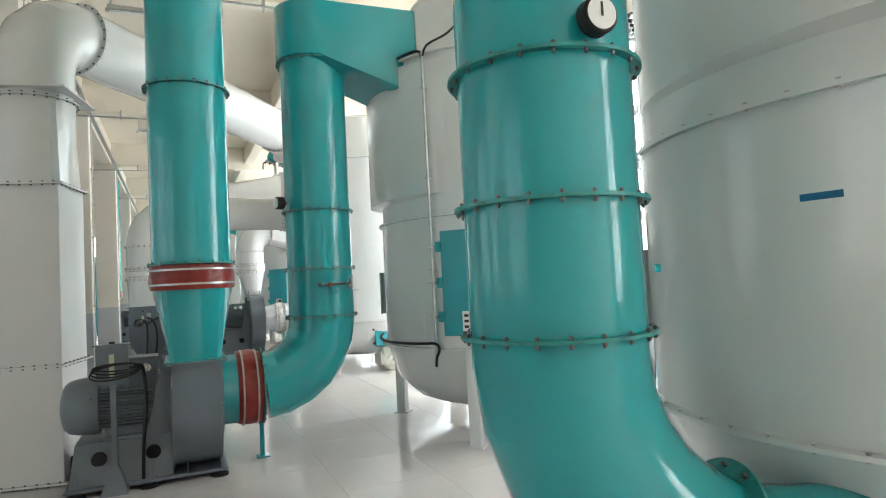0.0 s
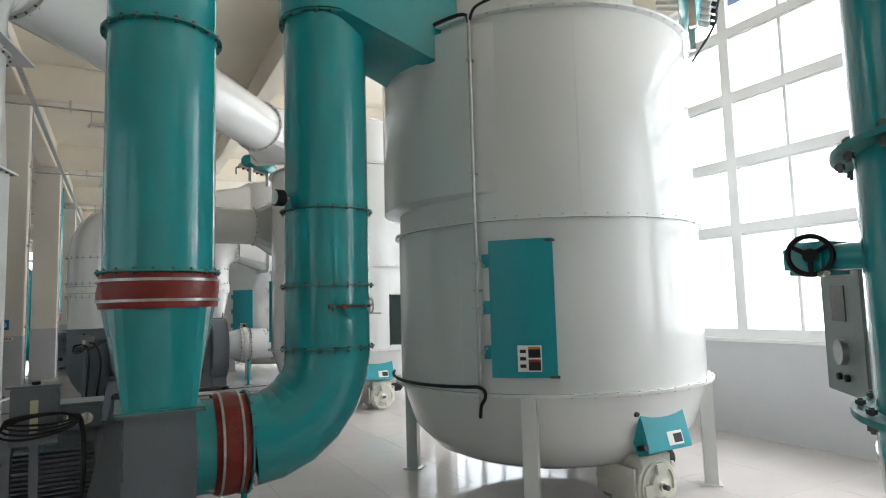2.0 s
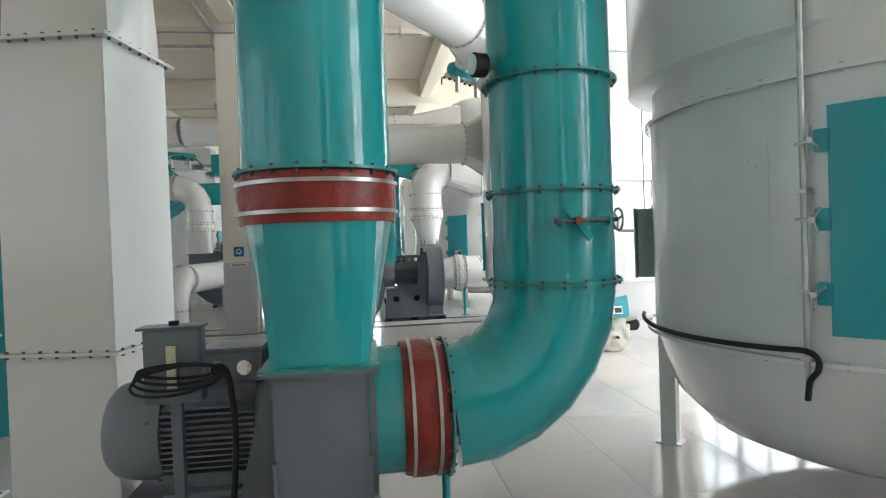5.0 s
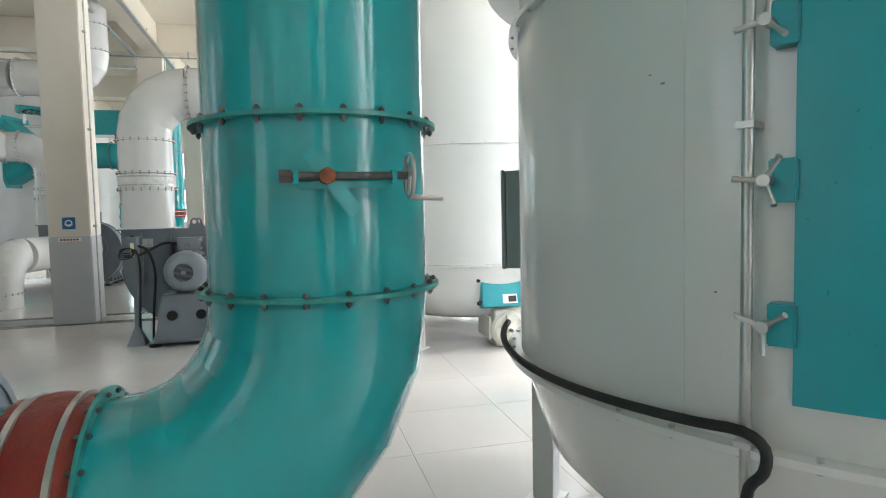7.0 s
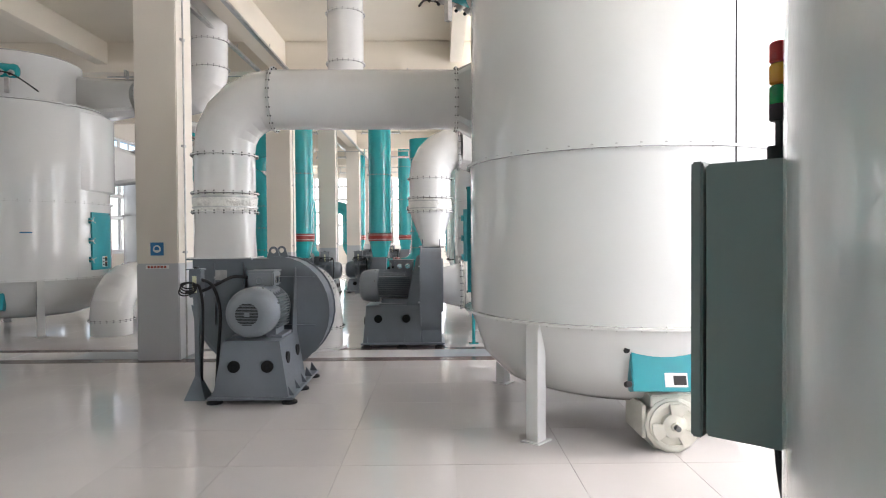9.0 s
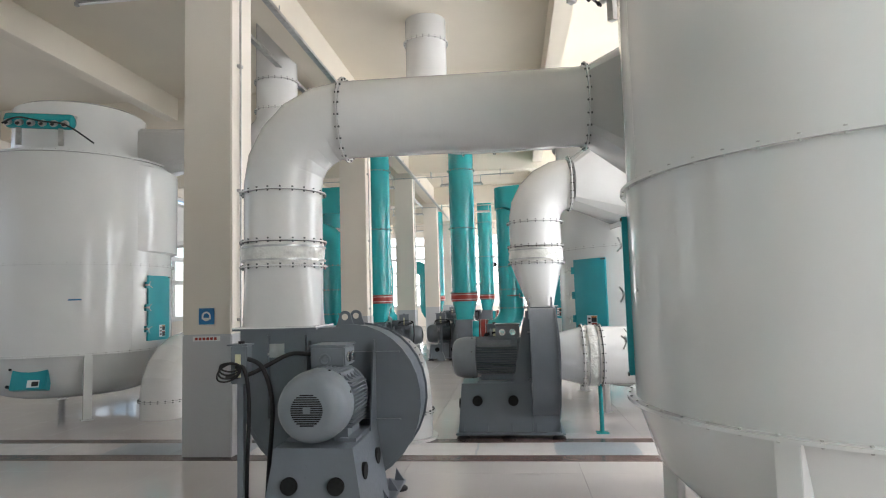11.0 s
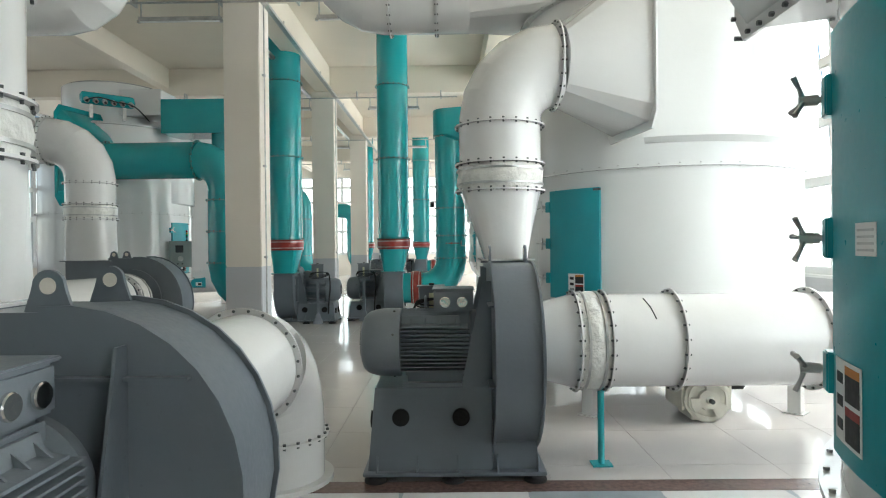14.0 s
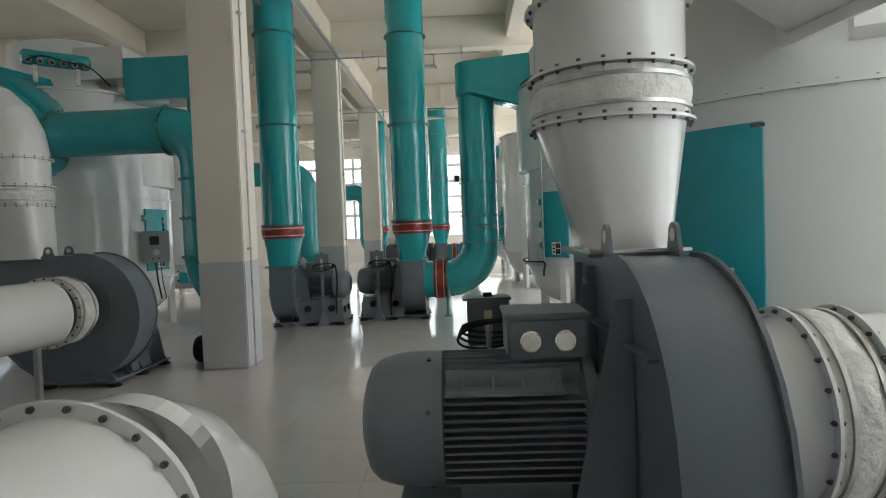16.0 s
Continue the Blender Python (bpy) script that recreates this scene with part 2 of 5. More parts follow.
def flexible(parent, p0, p1, r, mat, label):
    """A cloth sleeve with two steel bands."""
    p0, p1 = Vector(p0), Vector(p1)
    d = (p1 - p0)
    L = d.length
    d.normalize()
    bm = bmesh.new()
    _, u, v = axes(d)
    rings, seg = [], 64
    for k in range(13):
        h = k / 12
        row = []
        for i in range(seg):
            a = 2 * math.pi * i / seg
            w = noise.noise(Vector((math.cos(a) * 3, math.sin(a) * 3, h * 2.2 + p0.x))) * 0.012
            rr = r + 0.012 + 0.012 * math.sin(math.pi * h) + w
            row.append(p0 + d * (h * L) + rr * (math.cos(a) * u + math.sin(a) * v))
        rings.append(row)
    loft(bm, rings, caps=False)
    s = part("flexible_sleeve", bm, mat, parent, label, 80)
    for h in (0.22, 0.8):
        part("clamp_band", ring(p0 + d * (h * L), d, r + 0.01, r + 0.03, 0.016), STEEL, s, "bright steel clamp band")
    return s


def rect_to_round(c_rect, half, c_round, r, seg=32):
    bm = bmesh.new()
    lo, hi = [], []
    for i in range(seg):
        a = 2 * math.pi * (i + 0.5) / seg
        ca, sa = math.cos(a), math.sin(a)
        k = 1 / max(abs(ca), abs(sa))
        lo.append(Vector(c_rect) + Vector((ca * k * half[0], sa * k * half[1], 0)))
        hi.append(Vector(c_round) + Vector((ca * r, sa * r, 0)))
    return loft(bm, [lo, hi])


def curved_panel(r, a0, a1, z0, z1, thick, n=12, lift=0.0):
    bm = bmesh.new()
    rings = []
    for i in range(n + 1):
        a = radians(a0 + (a1 - a0) * i / n)
        c, s = math.cos(a), math.sin(a)
        ri, ro = r + lift, r + lift + thick
        rings.append([Vector((ri * c, ri * s, z0)), Vector((ro * c, ro * s, z0)), Vector((ro * c, ro * s, z1)), Vector((ri * c, ri * s, z1))])
    return loft(bm, rings)


# ---- structure ----
def slab(name, lo, hi, mat, label, bevel=0.0):
    ob = new(name, finish(box(lo, hi, bevel=bevel), mat))
    return tagged(ob, label, name.split("_")[0], kind="structure")


slab("floor", (X_LEFT - 0.3, Y_BACK - 0.3, -0.2), (X_RIGHT + 0.3, Y_FAR + 0.3, -0.006), JOINT, "pale polished tile floor with fine joints")
floor = bpy.data.objects["floor"]
slab("ceiling", (X_LEFT - 0.3, Y_BACK - 0.3, Z_CEIL), (X_RIGHT + 0.3, Y_FAR + 0.3, Z_CEIL + 0.2), CEILM, "cream plastered concrete ceiling between beams")
slab("ground", (-250, -250, -0.6), (250, 250, -0.3), material("pale_concrete_yard", (0.35, 0.34, 0.32), 0.9, vary=0.1), "pale concrete yard outside the windows")

SILL, HEAD = 1.10, 5.35


def pierced_wall(name, axis, at, thick, spans, lo, hi, label):
    """A wall at x (axis 0) or y (axis 1) = at, from lo to hi, with window openings over spans."""
    bm = bmesh.new()
    def piece(a, b, z0, z1):
        if axis == 0:
            box((at, a, z0), (at + thick, b, z1), bm)
        else:
            box((a, at, z0), (b, at + thick, z1), bm)
    piece(lo, hi, 0, SILL)
    piece(lo, hi, HEAD, Z_CEIL)
    edge = lo
    for a, b in spans:
        piece(edge, a, SILL, HEAD)
        edge = b
    piece(edge, hi, SILL, HEAD)
    return tagged(new(name, finish(bm, PLASTER)), label, "wall", kind="structure")


def window(index, axis, at, a, b, label="white framed grid window with bright daylight outside"):
    root = thing("window_%d" % index, label, "window", kind="structure")
    def bar(name, u0, u1, z0, z1, deep=0.07):
        if axis == 0:
            part(name, box((at - deep / 2, u0, z0), (at + deep / 2, u1, z1)), FRAMEM, root)
        else:
            part(name, box((u0, at - deep / 2, z0), (u1, at + deep / 2, z1)), FRAMEM, root)
    rows = [SILL + 0.05, 2.40, 3.20, 4.0, 4.8, HEAD]
    bar("window_frame", a, b, SILL, SILL + 0.12)
    bar("window_frame", a, b, HEAD - 0.07, HEAD)
    bar("window_frame", a, a + 0.07, SILL + 0.12, HEAD - 0.07)
    bar("window_frame", b - 0.07, b, SILL + 0.12, HEAD - 0.07)
    for z in rows[1:-1]:
        bar("transom", a + 0.07, b - 0.07, z - 0.06, z + 0.06, 0.06)
        bar("transom_lip", a + 0.07, b - 0.07, z - 0.085, z - 0.063, 0.035)
    # broad mullions with a slim glazing bar between each pair
    edges = [a + 0.035] + [b - 1.43 + 0.715 * k for k in range(-4, 2) if b - 1.43 + 0.715 * k > a + 0.3] + [b - 0.035]
    for k, u in enumerate(edges[1:-1]):
        broad = (len(edges) - 2 - k) % 2 == 0
        half = 0.065 if broad else 0.02
        bar("mullion" if broad else "glazing_bar", u - half, u + half, SILL + 0.12, HEAD - 0.07, 0.064 if broad else 0.05)
    if axis == 0:
        pane = finish(box((-0.003, 0, 0), (0.003, 0.65, 0.6)), GLASS)
    else:
        pane = finish(box((0, -0.003, 0), (0.65, 0.003, 0.6)), GLASS)
    for u0, u1 in zip(edges, edges[1:]):
        for z0, z1 in zip(rows, rows[1:]):
            h, k = (z1 - z0 - 0.07) / 0.6, (u1 - u0 - 0.04) / 0.65
            at3 = (at, u0 + 0.02, z0 + 0.035) if axis == 0 else (u0 + 0.02, at, z0 + 0.035)
            p = shared("pane", pane, root, Matrix.LocRotScale(at3, None, (1, k, h) if axis == 0 else (k, 1, h)))
            p.visible_shadow = False
    if axis == 0:
        inner = X_RIGHT - 0.03 if at > 0 else X_LEFT - 0.1
        part("window_sill", box((inner, a - 0.03, SILL - 0.025), (inner + 0.13, b + 0.03, SILL + 0.012), bevel=0.004), FRAMEM, root)
    return root


right_spans = [(-3.9 + BAY * i, 1.4 + BAY * i) for i in range(8)]
pierced_wall("wall_east", 0, X_RIGHT, 0.3, right_spans, Y_BACK, Y_FAR, "white plastered wall below and between tall windows")
pierced_wall("wall_west", 0, X_LEFT - 0.3, 0.3, right_spans, Y_BACK, Y_FAR, "white plastered wall with tall windows")
pierced_wall("wall_north", 1, Y_FAR, 0.3, [(-8.8, -3.0), (-1.2, 4.6)], X_LEFT - 0.3, X_RIGHT + 0.3, "white plastered end wall with two windows")
slab("dado_east", (X_RIGHT - 0.004, Y_BACK, 0), (X_RIGHT - 0.0005, Y_FAR, SILL - 0.026), DADO, "grey painted lower part of the window wall")
slab("wall_south", (X_LEFT - 0.3, Y_BACK - 0.3, 0), (X_RIGHT + 0.3, Y_BACK, Z_CEIL), PLASTER, "plain white plastered end wall")
n_win = 1
for a, b in right_spans:
    window(n_win, 0, X_RIGHT + 0.12, a, b)
    window(n_win + 1, 0, X_LEFT - 0.12, a, b)
    n_win += 2
for a, b in [(-8.8, -3.0), (-1.2, 4.6)]:
    window(n_win, 1, Y_FAR + 0.12, a, b)
    n_win += 1

for cy in COLUMN_Y:
    col = thing("column", "square white plastered column with a grey painted base", "column", (-1.775, cy + 0.25, 0), group="row of columns", kind="structure")
    part("shaft", box((-0.275, -0.25, 1.27), (0.275, 0.25, 5.45), bevel=0.012), PLASTER, col)
    part("painted_base", box((-0.277, -0.252, 0), (0.277, 0.252, 1.27), bevel=0.012), DADO, col, "grey painted lower part")
for i, cy in enumerate(COLUMN_Y):
    slab("beam_%d" % (i + 1), (X_LEFT, cy + 0.08, 5.42), (X_RIGHT, cy + 0.42, Z_CEIL - 0.002), CEILM, "plastered concrete cross beam", 0.01)
slab("beam_long", (-1.95, Y_BACK, 5.46), (-1.6, Y_FAR, Z_CEIL - 0.004), CEILM, "long plastered beam over the row of columns", 0.01)
for i, bx in enumerate((-5.8, 2.3)):
    slab("beam_side_%d" % (i + 1), (bx - 0.14, Y_BACK, 5.6), (bx + 0.14, Y_FAR, Z_CEIL - 0.004), CEILM, "narrow plastered secondary beam", 0.01)
slab("floor_strip_front", (X_LEFT, 13.63, -0.004), (X_RIGHT, 13.85, 0.003), BROWN, "dark brown stone floor strip")
slab("floor_strip_back", (X_LEFT, 14.38, -0.004), (X_RIGHT, 14.56, 0.003), BROWN, "dark brown stone floor strip")

# ---- fans ----
def blower(name_group, label, at, turn, hand, axis_z, R, out_z, out_half, out_off, base_top, lug_at=None, motor_len=0.86, broad=0.0):
    """A centrifugal fan: axis along local x, motor towards -x, inlet at +x, outlet up on the side hand (+1: +y)."""
    f = thing("centrifugal_fan", label, "fan", at, turn, group=name_group)
    w = out_half[0]
    # casing: spiral disc joined to a straight outlet
    prof = []
    oy0, oy1 = out_off - out_half[1], out_off + out_half[1]
    prof.append((oy1, out_z))
    for k in range(25):
        a = radians(0 - k * 270 / 24)
        q = k / 24
        rr = oy1 + (R * 1.2 - oy1) * q / 0.667 if q < 0.667 else R * 1.2 - R * 0.2 * (q - 0.667) / 0.333
        prof.append((math.cos(a) * rr, axis_z + math.sin(a) * rr))
    prof.append((oy0 if oy0 > 0 else 0.0, axis_z + R))
    prof.append((oy0 if oy0 > 0 else 0.0, out_z))
    bm = bmesh.new()
    loft(bm, [[Vector((x, hand * y, z)) for y, z in prof] for x in (-w, w)])
    casing = part("casing", bm, GREY, f, angle=30)
    for x in (-w, w):
        rim = bmesh.new()
        outer = [(y * 1.0, z) for y, z in prof[1:26]]
        rings = []
        for y, z in outer:
            dy, dz = y, z - axis_z
            q = math.hypot(dy, dz)
            k0, k1 = (q - 0.01) / q, (q + 0.018) / q
            rings.append([Vector((x - 0.008, hand * dy * k0, axis_z + dz * k0)), Vector((x - 0.008, hand * dy * k1, axis_z + dz * k1)),
                          Vector((x + 0.008, hand * dy * k1, axis_z + dz * k1)), Vector((x + 0.008, hand * dy * k0, axis_z + dz * k0))])
        loft(rim, rings)
        part("rim", rim, GREY, casing)
    # flat bar ribs welded to the motor side
    for z in (axis_z + 0.30, axis_z - 0.22):
        half = R * 0.93
        part("rib", box((-w - 0.036, -half, z - 0.005), (-w - 0.002, half, z + 0.005)), GREY, casing)
    for y in (0.30, out_off + out_half[1] * 0.2):
        part("rib", box((-w - 0.034, hand * y - 0.005, axis_z + 0.31), (-w - 0.002, hand * y + 0.005, out_z - 0.05)), GREY, casing)
        part("rib", box((-w - 0.034, hand * y - 0.005, axis_z - 0.21), (-w - 0.002, hand * y + 0.005, axis_z + 0.29)), GREY, casing)
    fl = part("outlet_flange", box((-w - 0.05, hand * out_off - out_half[1] - 0.05, out_z - 0.012), (w + 0.05, hand * out_off + out_half[1] + 0.05, out_z + 0.004)), GREY, f)
    for sx in (-1, 1):
        lug = bmesh.new()
        pr = [(-0.085, 0), (-0.055, 0.09)] + [(0.05 * math.cos(radians(q)), 0.11 + 0.05 * math.sin(radians(q))) for q in range(180, -1, -20)] + [(0.055, 0.09), (0.085, 0)]
        yc = hand * (min(oy0 - 0.08, R * 0.55) if lug_at is None else lug_at)
        zc = min(out_z, axis_z + R) - 0.03
        loft(lug, [[Vector((sx * w * 0.9 + dx, yc + a, zc + b)) for a, b in pr] for dx in (-0.008, 0.008)])
        lg = part("lifting_lug", lug, GREY, f)
        part("lug_hole", cyl((sx * w * 0.9 - 0.0095, yc, zc + 0.11), (sx * w * 0.9 + 0.0095, yc, zc + 0.11), 0.026, seg=16), PLASTER, lg)
    # pedestal: tapered box with gussets; black discs paint the shade of its round holes
    x0, x1 = -w - motor_len + 0.08, -w - 0.01
    ped = bmesh.new()
    hy = 0.36
    loft(ped, [[Vector((x0, -hy, 0.07)), Vector((x1, -hy, 0.07)), Vector((x1, hy, 0.07)), Vector((x0, hy, 0.07))],
               [Vector((x0 + 0.04, -hy + 0.09, base_top)), Vector((x1, -hy + 0.09, base_top)), Vector((x1, hy - 0.09, base_top)), Vector((x0 + 0.04, hy - 0.09, base_top))]])
    pedestal = part("pedestal", ped, GREY, f, angle=20)
    if broad:
        part("pedestal_end", box((x1 + 0.002, -hy + 0.02, 0.07), (w - 0.004, hy - 0.02, 0.07 + broad)), GREY, pedestal)
    for sx in (0.24, 0.69):
        for sy in (-1, 1):
            zc = base_top * 0.68
            yy = sy * (hy - 0.09 * (zc - 0.07) / (base_top - 0.07))
            part("round_hole_shade", cyl((x0 + sx * 0.9, yy - sy * 0.03, zc), (x0 + sx * 0.9, yy + sy * 0.014, zc), 0.058, seg=24), HOLESHADE, pedestal)
    for sy in (-0.16, 0.16):
        part("round_hole_shade", cyl((x0 + 0.0, sy, base_top * 0.6), (x0 + 0.023, sy, base_top * 0.6), 0.058, seg=24), HOLESHADE, pedestal)
    part("base_plate", box((x0 - 0.03, -hy - 0.05, 0.045), (w + 0.05, hy + 0.05, 0.07), bevel=0.005), GREY, f)
    for gx in [x0 + 0.06 + k * (w - x0 - 0.06) / 4 for k in range(5)]:
        for sy in (-1, 1):
            gb = bmesh.new()
            tri = [(sy * hy * 0.9, 0.07), (sy * (hy + 0.045), 0.07), (sy * (hy - 0.02), 0.17)]
            loft(gb, [[Vector((gx + dx, a, b)) for a, b in tri] for dx in (-0.006, 0.006)])
            part("gusset", gb, GREY, pedestal)
    for fx in (x0 + 0.05, (x0 + w) / 2, w - 0.02):
        for sy in (-1, 1):
            part("rubber_foot", lathe_axis((fx, sy * (hy + 0.0), 0), (0, 0, 1), [(0.075, 0), (0.075, 0.018), (0.05, 0.03), (0.045, 0.046)], 20), BLACK, f, "black rubber mount")
    # slanting support plates between pedestal and casing, on both sides of the motor
    mr = min(0.255, axis_z - base_top - 0.035)
    for sy in (-1, 1):
        sb = bmesh.new()
        yp = sy * (mr + 0.03)
        tri = [(x1 - 0.21, base_top - 0.02), (x1 + 0.005, base_top - 0.02), (x1 + 0.005, axis_z + R * 0.8), (x1 - 0.05, axis_z + R * 0.8)]
        loft(sb, [[Vector((a, yp + dy, b)) for a, b in tri] for dy in (-0.005, 0.005)])
        part("support_plate", sb, GREY, f)
    # motor
    m0, m1 = -w - motor_len, -w - 0.1
    m2 = m0 + 0.29
    motor = part("motor", lathe_axis((m2 - 0.03, 0, axis_z), (1, 0, 0), [(mr * 0.80, 0), (mr * 0.80, m1 - m2 - 0.03), (mr * 0.97, m1 - m2 - 0.01), (mr * 0.97, m1 - m2 + 0.03), (mr * 0.6, m1 - m2 + 0.04), (mr * 0.55, m1 - m2 + 0.125)], 40), MOTOR, f, "grey electric motor with cooling fins")
    cowl = part("cowl", lathe_axis((m0, 0, axis_z), (1, 0, 0), [(mr * 0.40, 0.0), (mr * 0.62, 0.006), (mr * 0.80, 0.022), (mr * 0.93, 0.055), (mr * 1.0, 0.11), (mr * 1.035, 0.17), (mr * 1.035, 0.285), (mr * 1.0, 0.288)], 56), MOTOR, motor, "smooth fan cowl", 60)
    # cowl face is closed: thin black bars paint the shade of the grille slots
    slot = finish(box((-0.004, -0.5, -0.0042), (0.004, 0.5, 0.0042)), HOLESHADE)
    for k in range(15):
        z = (k - 7) / 7.4 * mr * 0.44
        half = math.sqrt((mr * 0.46) ** 2 - z * z)
        lift = 0.0005
        if abs(k - 7) < 2:
            for sy in (-1, 1):
                shared("grille_slot_shade", slot, cowl, Matrix.LocRotScale((m0 + lift, sy * (half * 0.5 + mr * 0.055), axis_z + z), None, (1, half - mr * 0.11, 1)))
        else:
            shared("grille_slot_shade", slot, cowl, Matrix.LocRotScale((m0 + lift, 0, axis_z + z), None, (1, 2 * half, 1)))
    for q in (20, 110, 160, 250):
        qa = radians(q)
        part("cowl_screw", cyl((m0 + 0.24, mr * 1.03 * math.cos(qa), axis_z + mr * 1.03 * math.sin(qa)), (m0 + 0.24, mr * 1.065 * math.cos(qa), axis_z + mr * 1.065 * math.sin(qa)), 0.009, seg=8), BOLT, cowl)
    # level fins on both sides, upright fins on top
    side_fin = finish(box((m2, 0, -0.0035), (m1 - 0.05, 0.5, 0.0035), bevel=0.0025), MOTOR)
    for k in range(11):
        z = mr * (-0.72 + 0.118 * k)
        inner, outer = math.sqrt(max(0, (mr * 0.78) ** 2 - z * z)), mr * (1.0 - 0.10 * abs(z / mr) ** 2)
        for sy in (-1, 1):
            shared("cooling_fin", side_fin, motor, Matrix.LocRotScale((0, sy * inner, axis_z + z), None, (1, sy * (outer - inner) / 0.5, 1)))
    top_fin = finish(box((m2, -0.0035, 0), (m1 - 0.05, 0.0035, 0.5), bevel=0.0025), MOTOR)
    for k in range(9):
        y = mr * (-0.48 + 0.12 * k)
        inner, outer = math.sqrt((mr * 0.78) ** 2 - y * y), math.sqrt((mr * 1.03) ** 2 - y * y)
        shared("cooling_fin", top_fin, motor, Matrix.LocRotScale((0, y, axis_z + inner), None, (1, 1, (outer - inner) / 0.5)))
    # shoulder ledges with small webs above the level fins
    for sy in (-1, 1):
        sh = bmesh.new()
        pr = [(0.55, 0.55), (0.96, 0.55), (0.96, 0.59), (0.68, 0.63), (0.62, 0.86), (0.56, 0.86)]
        loft(sh, [[Vector((x, sy * mr * a, axis_z + mr * b)) for a, b in pr] for x in (m2 + 0.01, m1 - 0.12)])
        ledge = part("shoulder", sh, MOTOR, motor, angle=20)
        for k in range(4):
            x = m2 + 0.07 + k * (m1 - m2 - 0.22) / 3
            wb = bmesh.new()
            tri = [(0.64, 0.60), (0.86, 0.60), (0.62, 0.80)]
            loft(wb, [[Vector((x + dx, sy * mr * a, axis_z + mr * b)) for a, b in tri] for dx in (-0.004, 0.004)])
            part("web", wb, MOTOR, ledge)
    box_at = motor_len - 0.40
    tb = part("terminal_box", box((m0 + box_at, -0.13, axis_z + mr * 0.98), (m0 + box_at + 0.28, 0.13, axis_z + mr + 0.14), bevel=0.012), MOTOR, motor, "cable terminal box")
    part("box_lid", box((m0 + box_at - 0.01, -0.14, axis_z + mr + 0.14), (m0 + box_at + 0.29, 0.14, axis_z + mr + 0.155), bevel=0.005), MOTOR, tb)
    for sy in (-0.06, 0.06):
        part("cable_gland", cyl((m0 + box_at + 0.14 + sy, -0.13, axis_z + mr + 0.06), (m0 + box_at + 0.14 + sy, -0.148, axis_z + mr + 0.06), 0.038, seg=20, bevel=0.004), CHROME, tb, "bright metal gland")
    eye = bmesh.new()
    loft(eye, [circle(Vector((m0 + box_at - 0.06, 0.034 * math.cos(q), axis_z + mr + 0.055 + 0.034 * math.sin(q))), (0, -math.sin(q), math.cos(q)), 0.010, 8, Vector((1, 0, 0)), Vector((0, math.cos(q), math.sin(q)))) for q in [2 * math.pi * i / 18 for i in range(18)]], closed=True)
    part("eye_bolt", eye, MOTOR, motor)
    for sy in (-1, 1):
        part("motor_foot", box((m0 + 0.34, sy * mr * 0.55 - 0.05, base_top), (m1 - 0.1, sy * mr * 0.55 + 0.05, axis_z - mr * 0.78)), MOTOR, motor)
        part("motor_foot", box((m0 + 0.3, sy * mr * 0.8 - 0.06, base_top), (m1 - 0.06, sy * mr * 0.8 + 0.06, base_top + 0.025)), MOTOR, motor)
    part("name_plate", box((-w - 0.006, hand * out_off - 0.07, out_z - 0.23), (-w - 0.003 + 0.0, hand * out_off + 0.07, out_z - 0.12)), STEEL, casing, "small metal name plate")
    part("inlet_collar", ring((w + 0.02, 0, axis_z), (1, 0, 0), 0.30, 0.40, 0.03), GREY, f)
    return f


def switch_stand(at, turn, high=1.28, wide=0.14, low=0.24, coil=1.0, coil_at=0.03):
    s = thing("switch_stand", "grey switch box on a post with coiled black cable", "switch", at, turn, group="fan switch stands")
    part("post", box((-0.022, -0.022, 0.01), (0.022, 0.022, high - low)), GREY, s)
    ft = bmesh.new()
    corners = ((-1, -1), (1, -1), (1, 1), (-1, 1))
    loft(ft, [[Vector((a * 0.1, b * 0.1, z)) for a, b in corners] for z in (0.0, 0.012)] + [[Vector((a * 0.025, b * 0.025, 0.22)) for a, b in corners]])
    part("foot", ft, GREY, s)
    bx = part("switch_box", box((-wide / 2, -0.05, high - low), (wide / 2, 0.05, high), bevel=0.006), GREY, s)
    part("lid", box((-wide / 2 - 0.02, -0.065, high), (wide / 2 + 0.01, 0.06, high + 0.012)), GREY, bx)
    part("knob", cyl((0, 0, high + 0.012), (0, 0, high + 0.03), 0.022, seg=14), BLACK, bx)
    part("label_strip", box((-0.02, -0.062, high - low * 0.82), (0.018, -0.052, high - low * 0.22)), YELLOWP, bx, "pale yellow label strip")
    for k in range(4):
        pts = []
        w, h = (0.10 + wide * 0.28 + 0.008 * k) * coil, (0.03 + 0.011 * k)
        for i in range(25):
            a = 2 * math.pi * i / 24
            pts.append((coil_at + math.cos(a) * w, -0.072 - 0.006 * k + 0.01 * math.sin(a * 2 + k), high - low * 0.55 + math.sin(a + 0.12 * k) * h - 0.012 * k))
        part("cable_coil", sweep(pts, 0.0065, 8), BLACK, s)
    x = coil_at + (0.10 + wide * 0.28) * coil
    part("cable", sweep(smooth_path([(x - 0.03, -0.07, high - low * 0.55), (x + 0.03, -0.06, high - low * 0.62), (x + 0.05, -0.03, high - low * 1.5), (x + 0.02, 0.0, 0.35), (x + 0.01, 0.02, 0.03)], 6), 0.014, 10), BLACK, s)
    return s


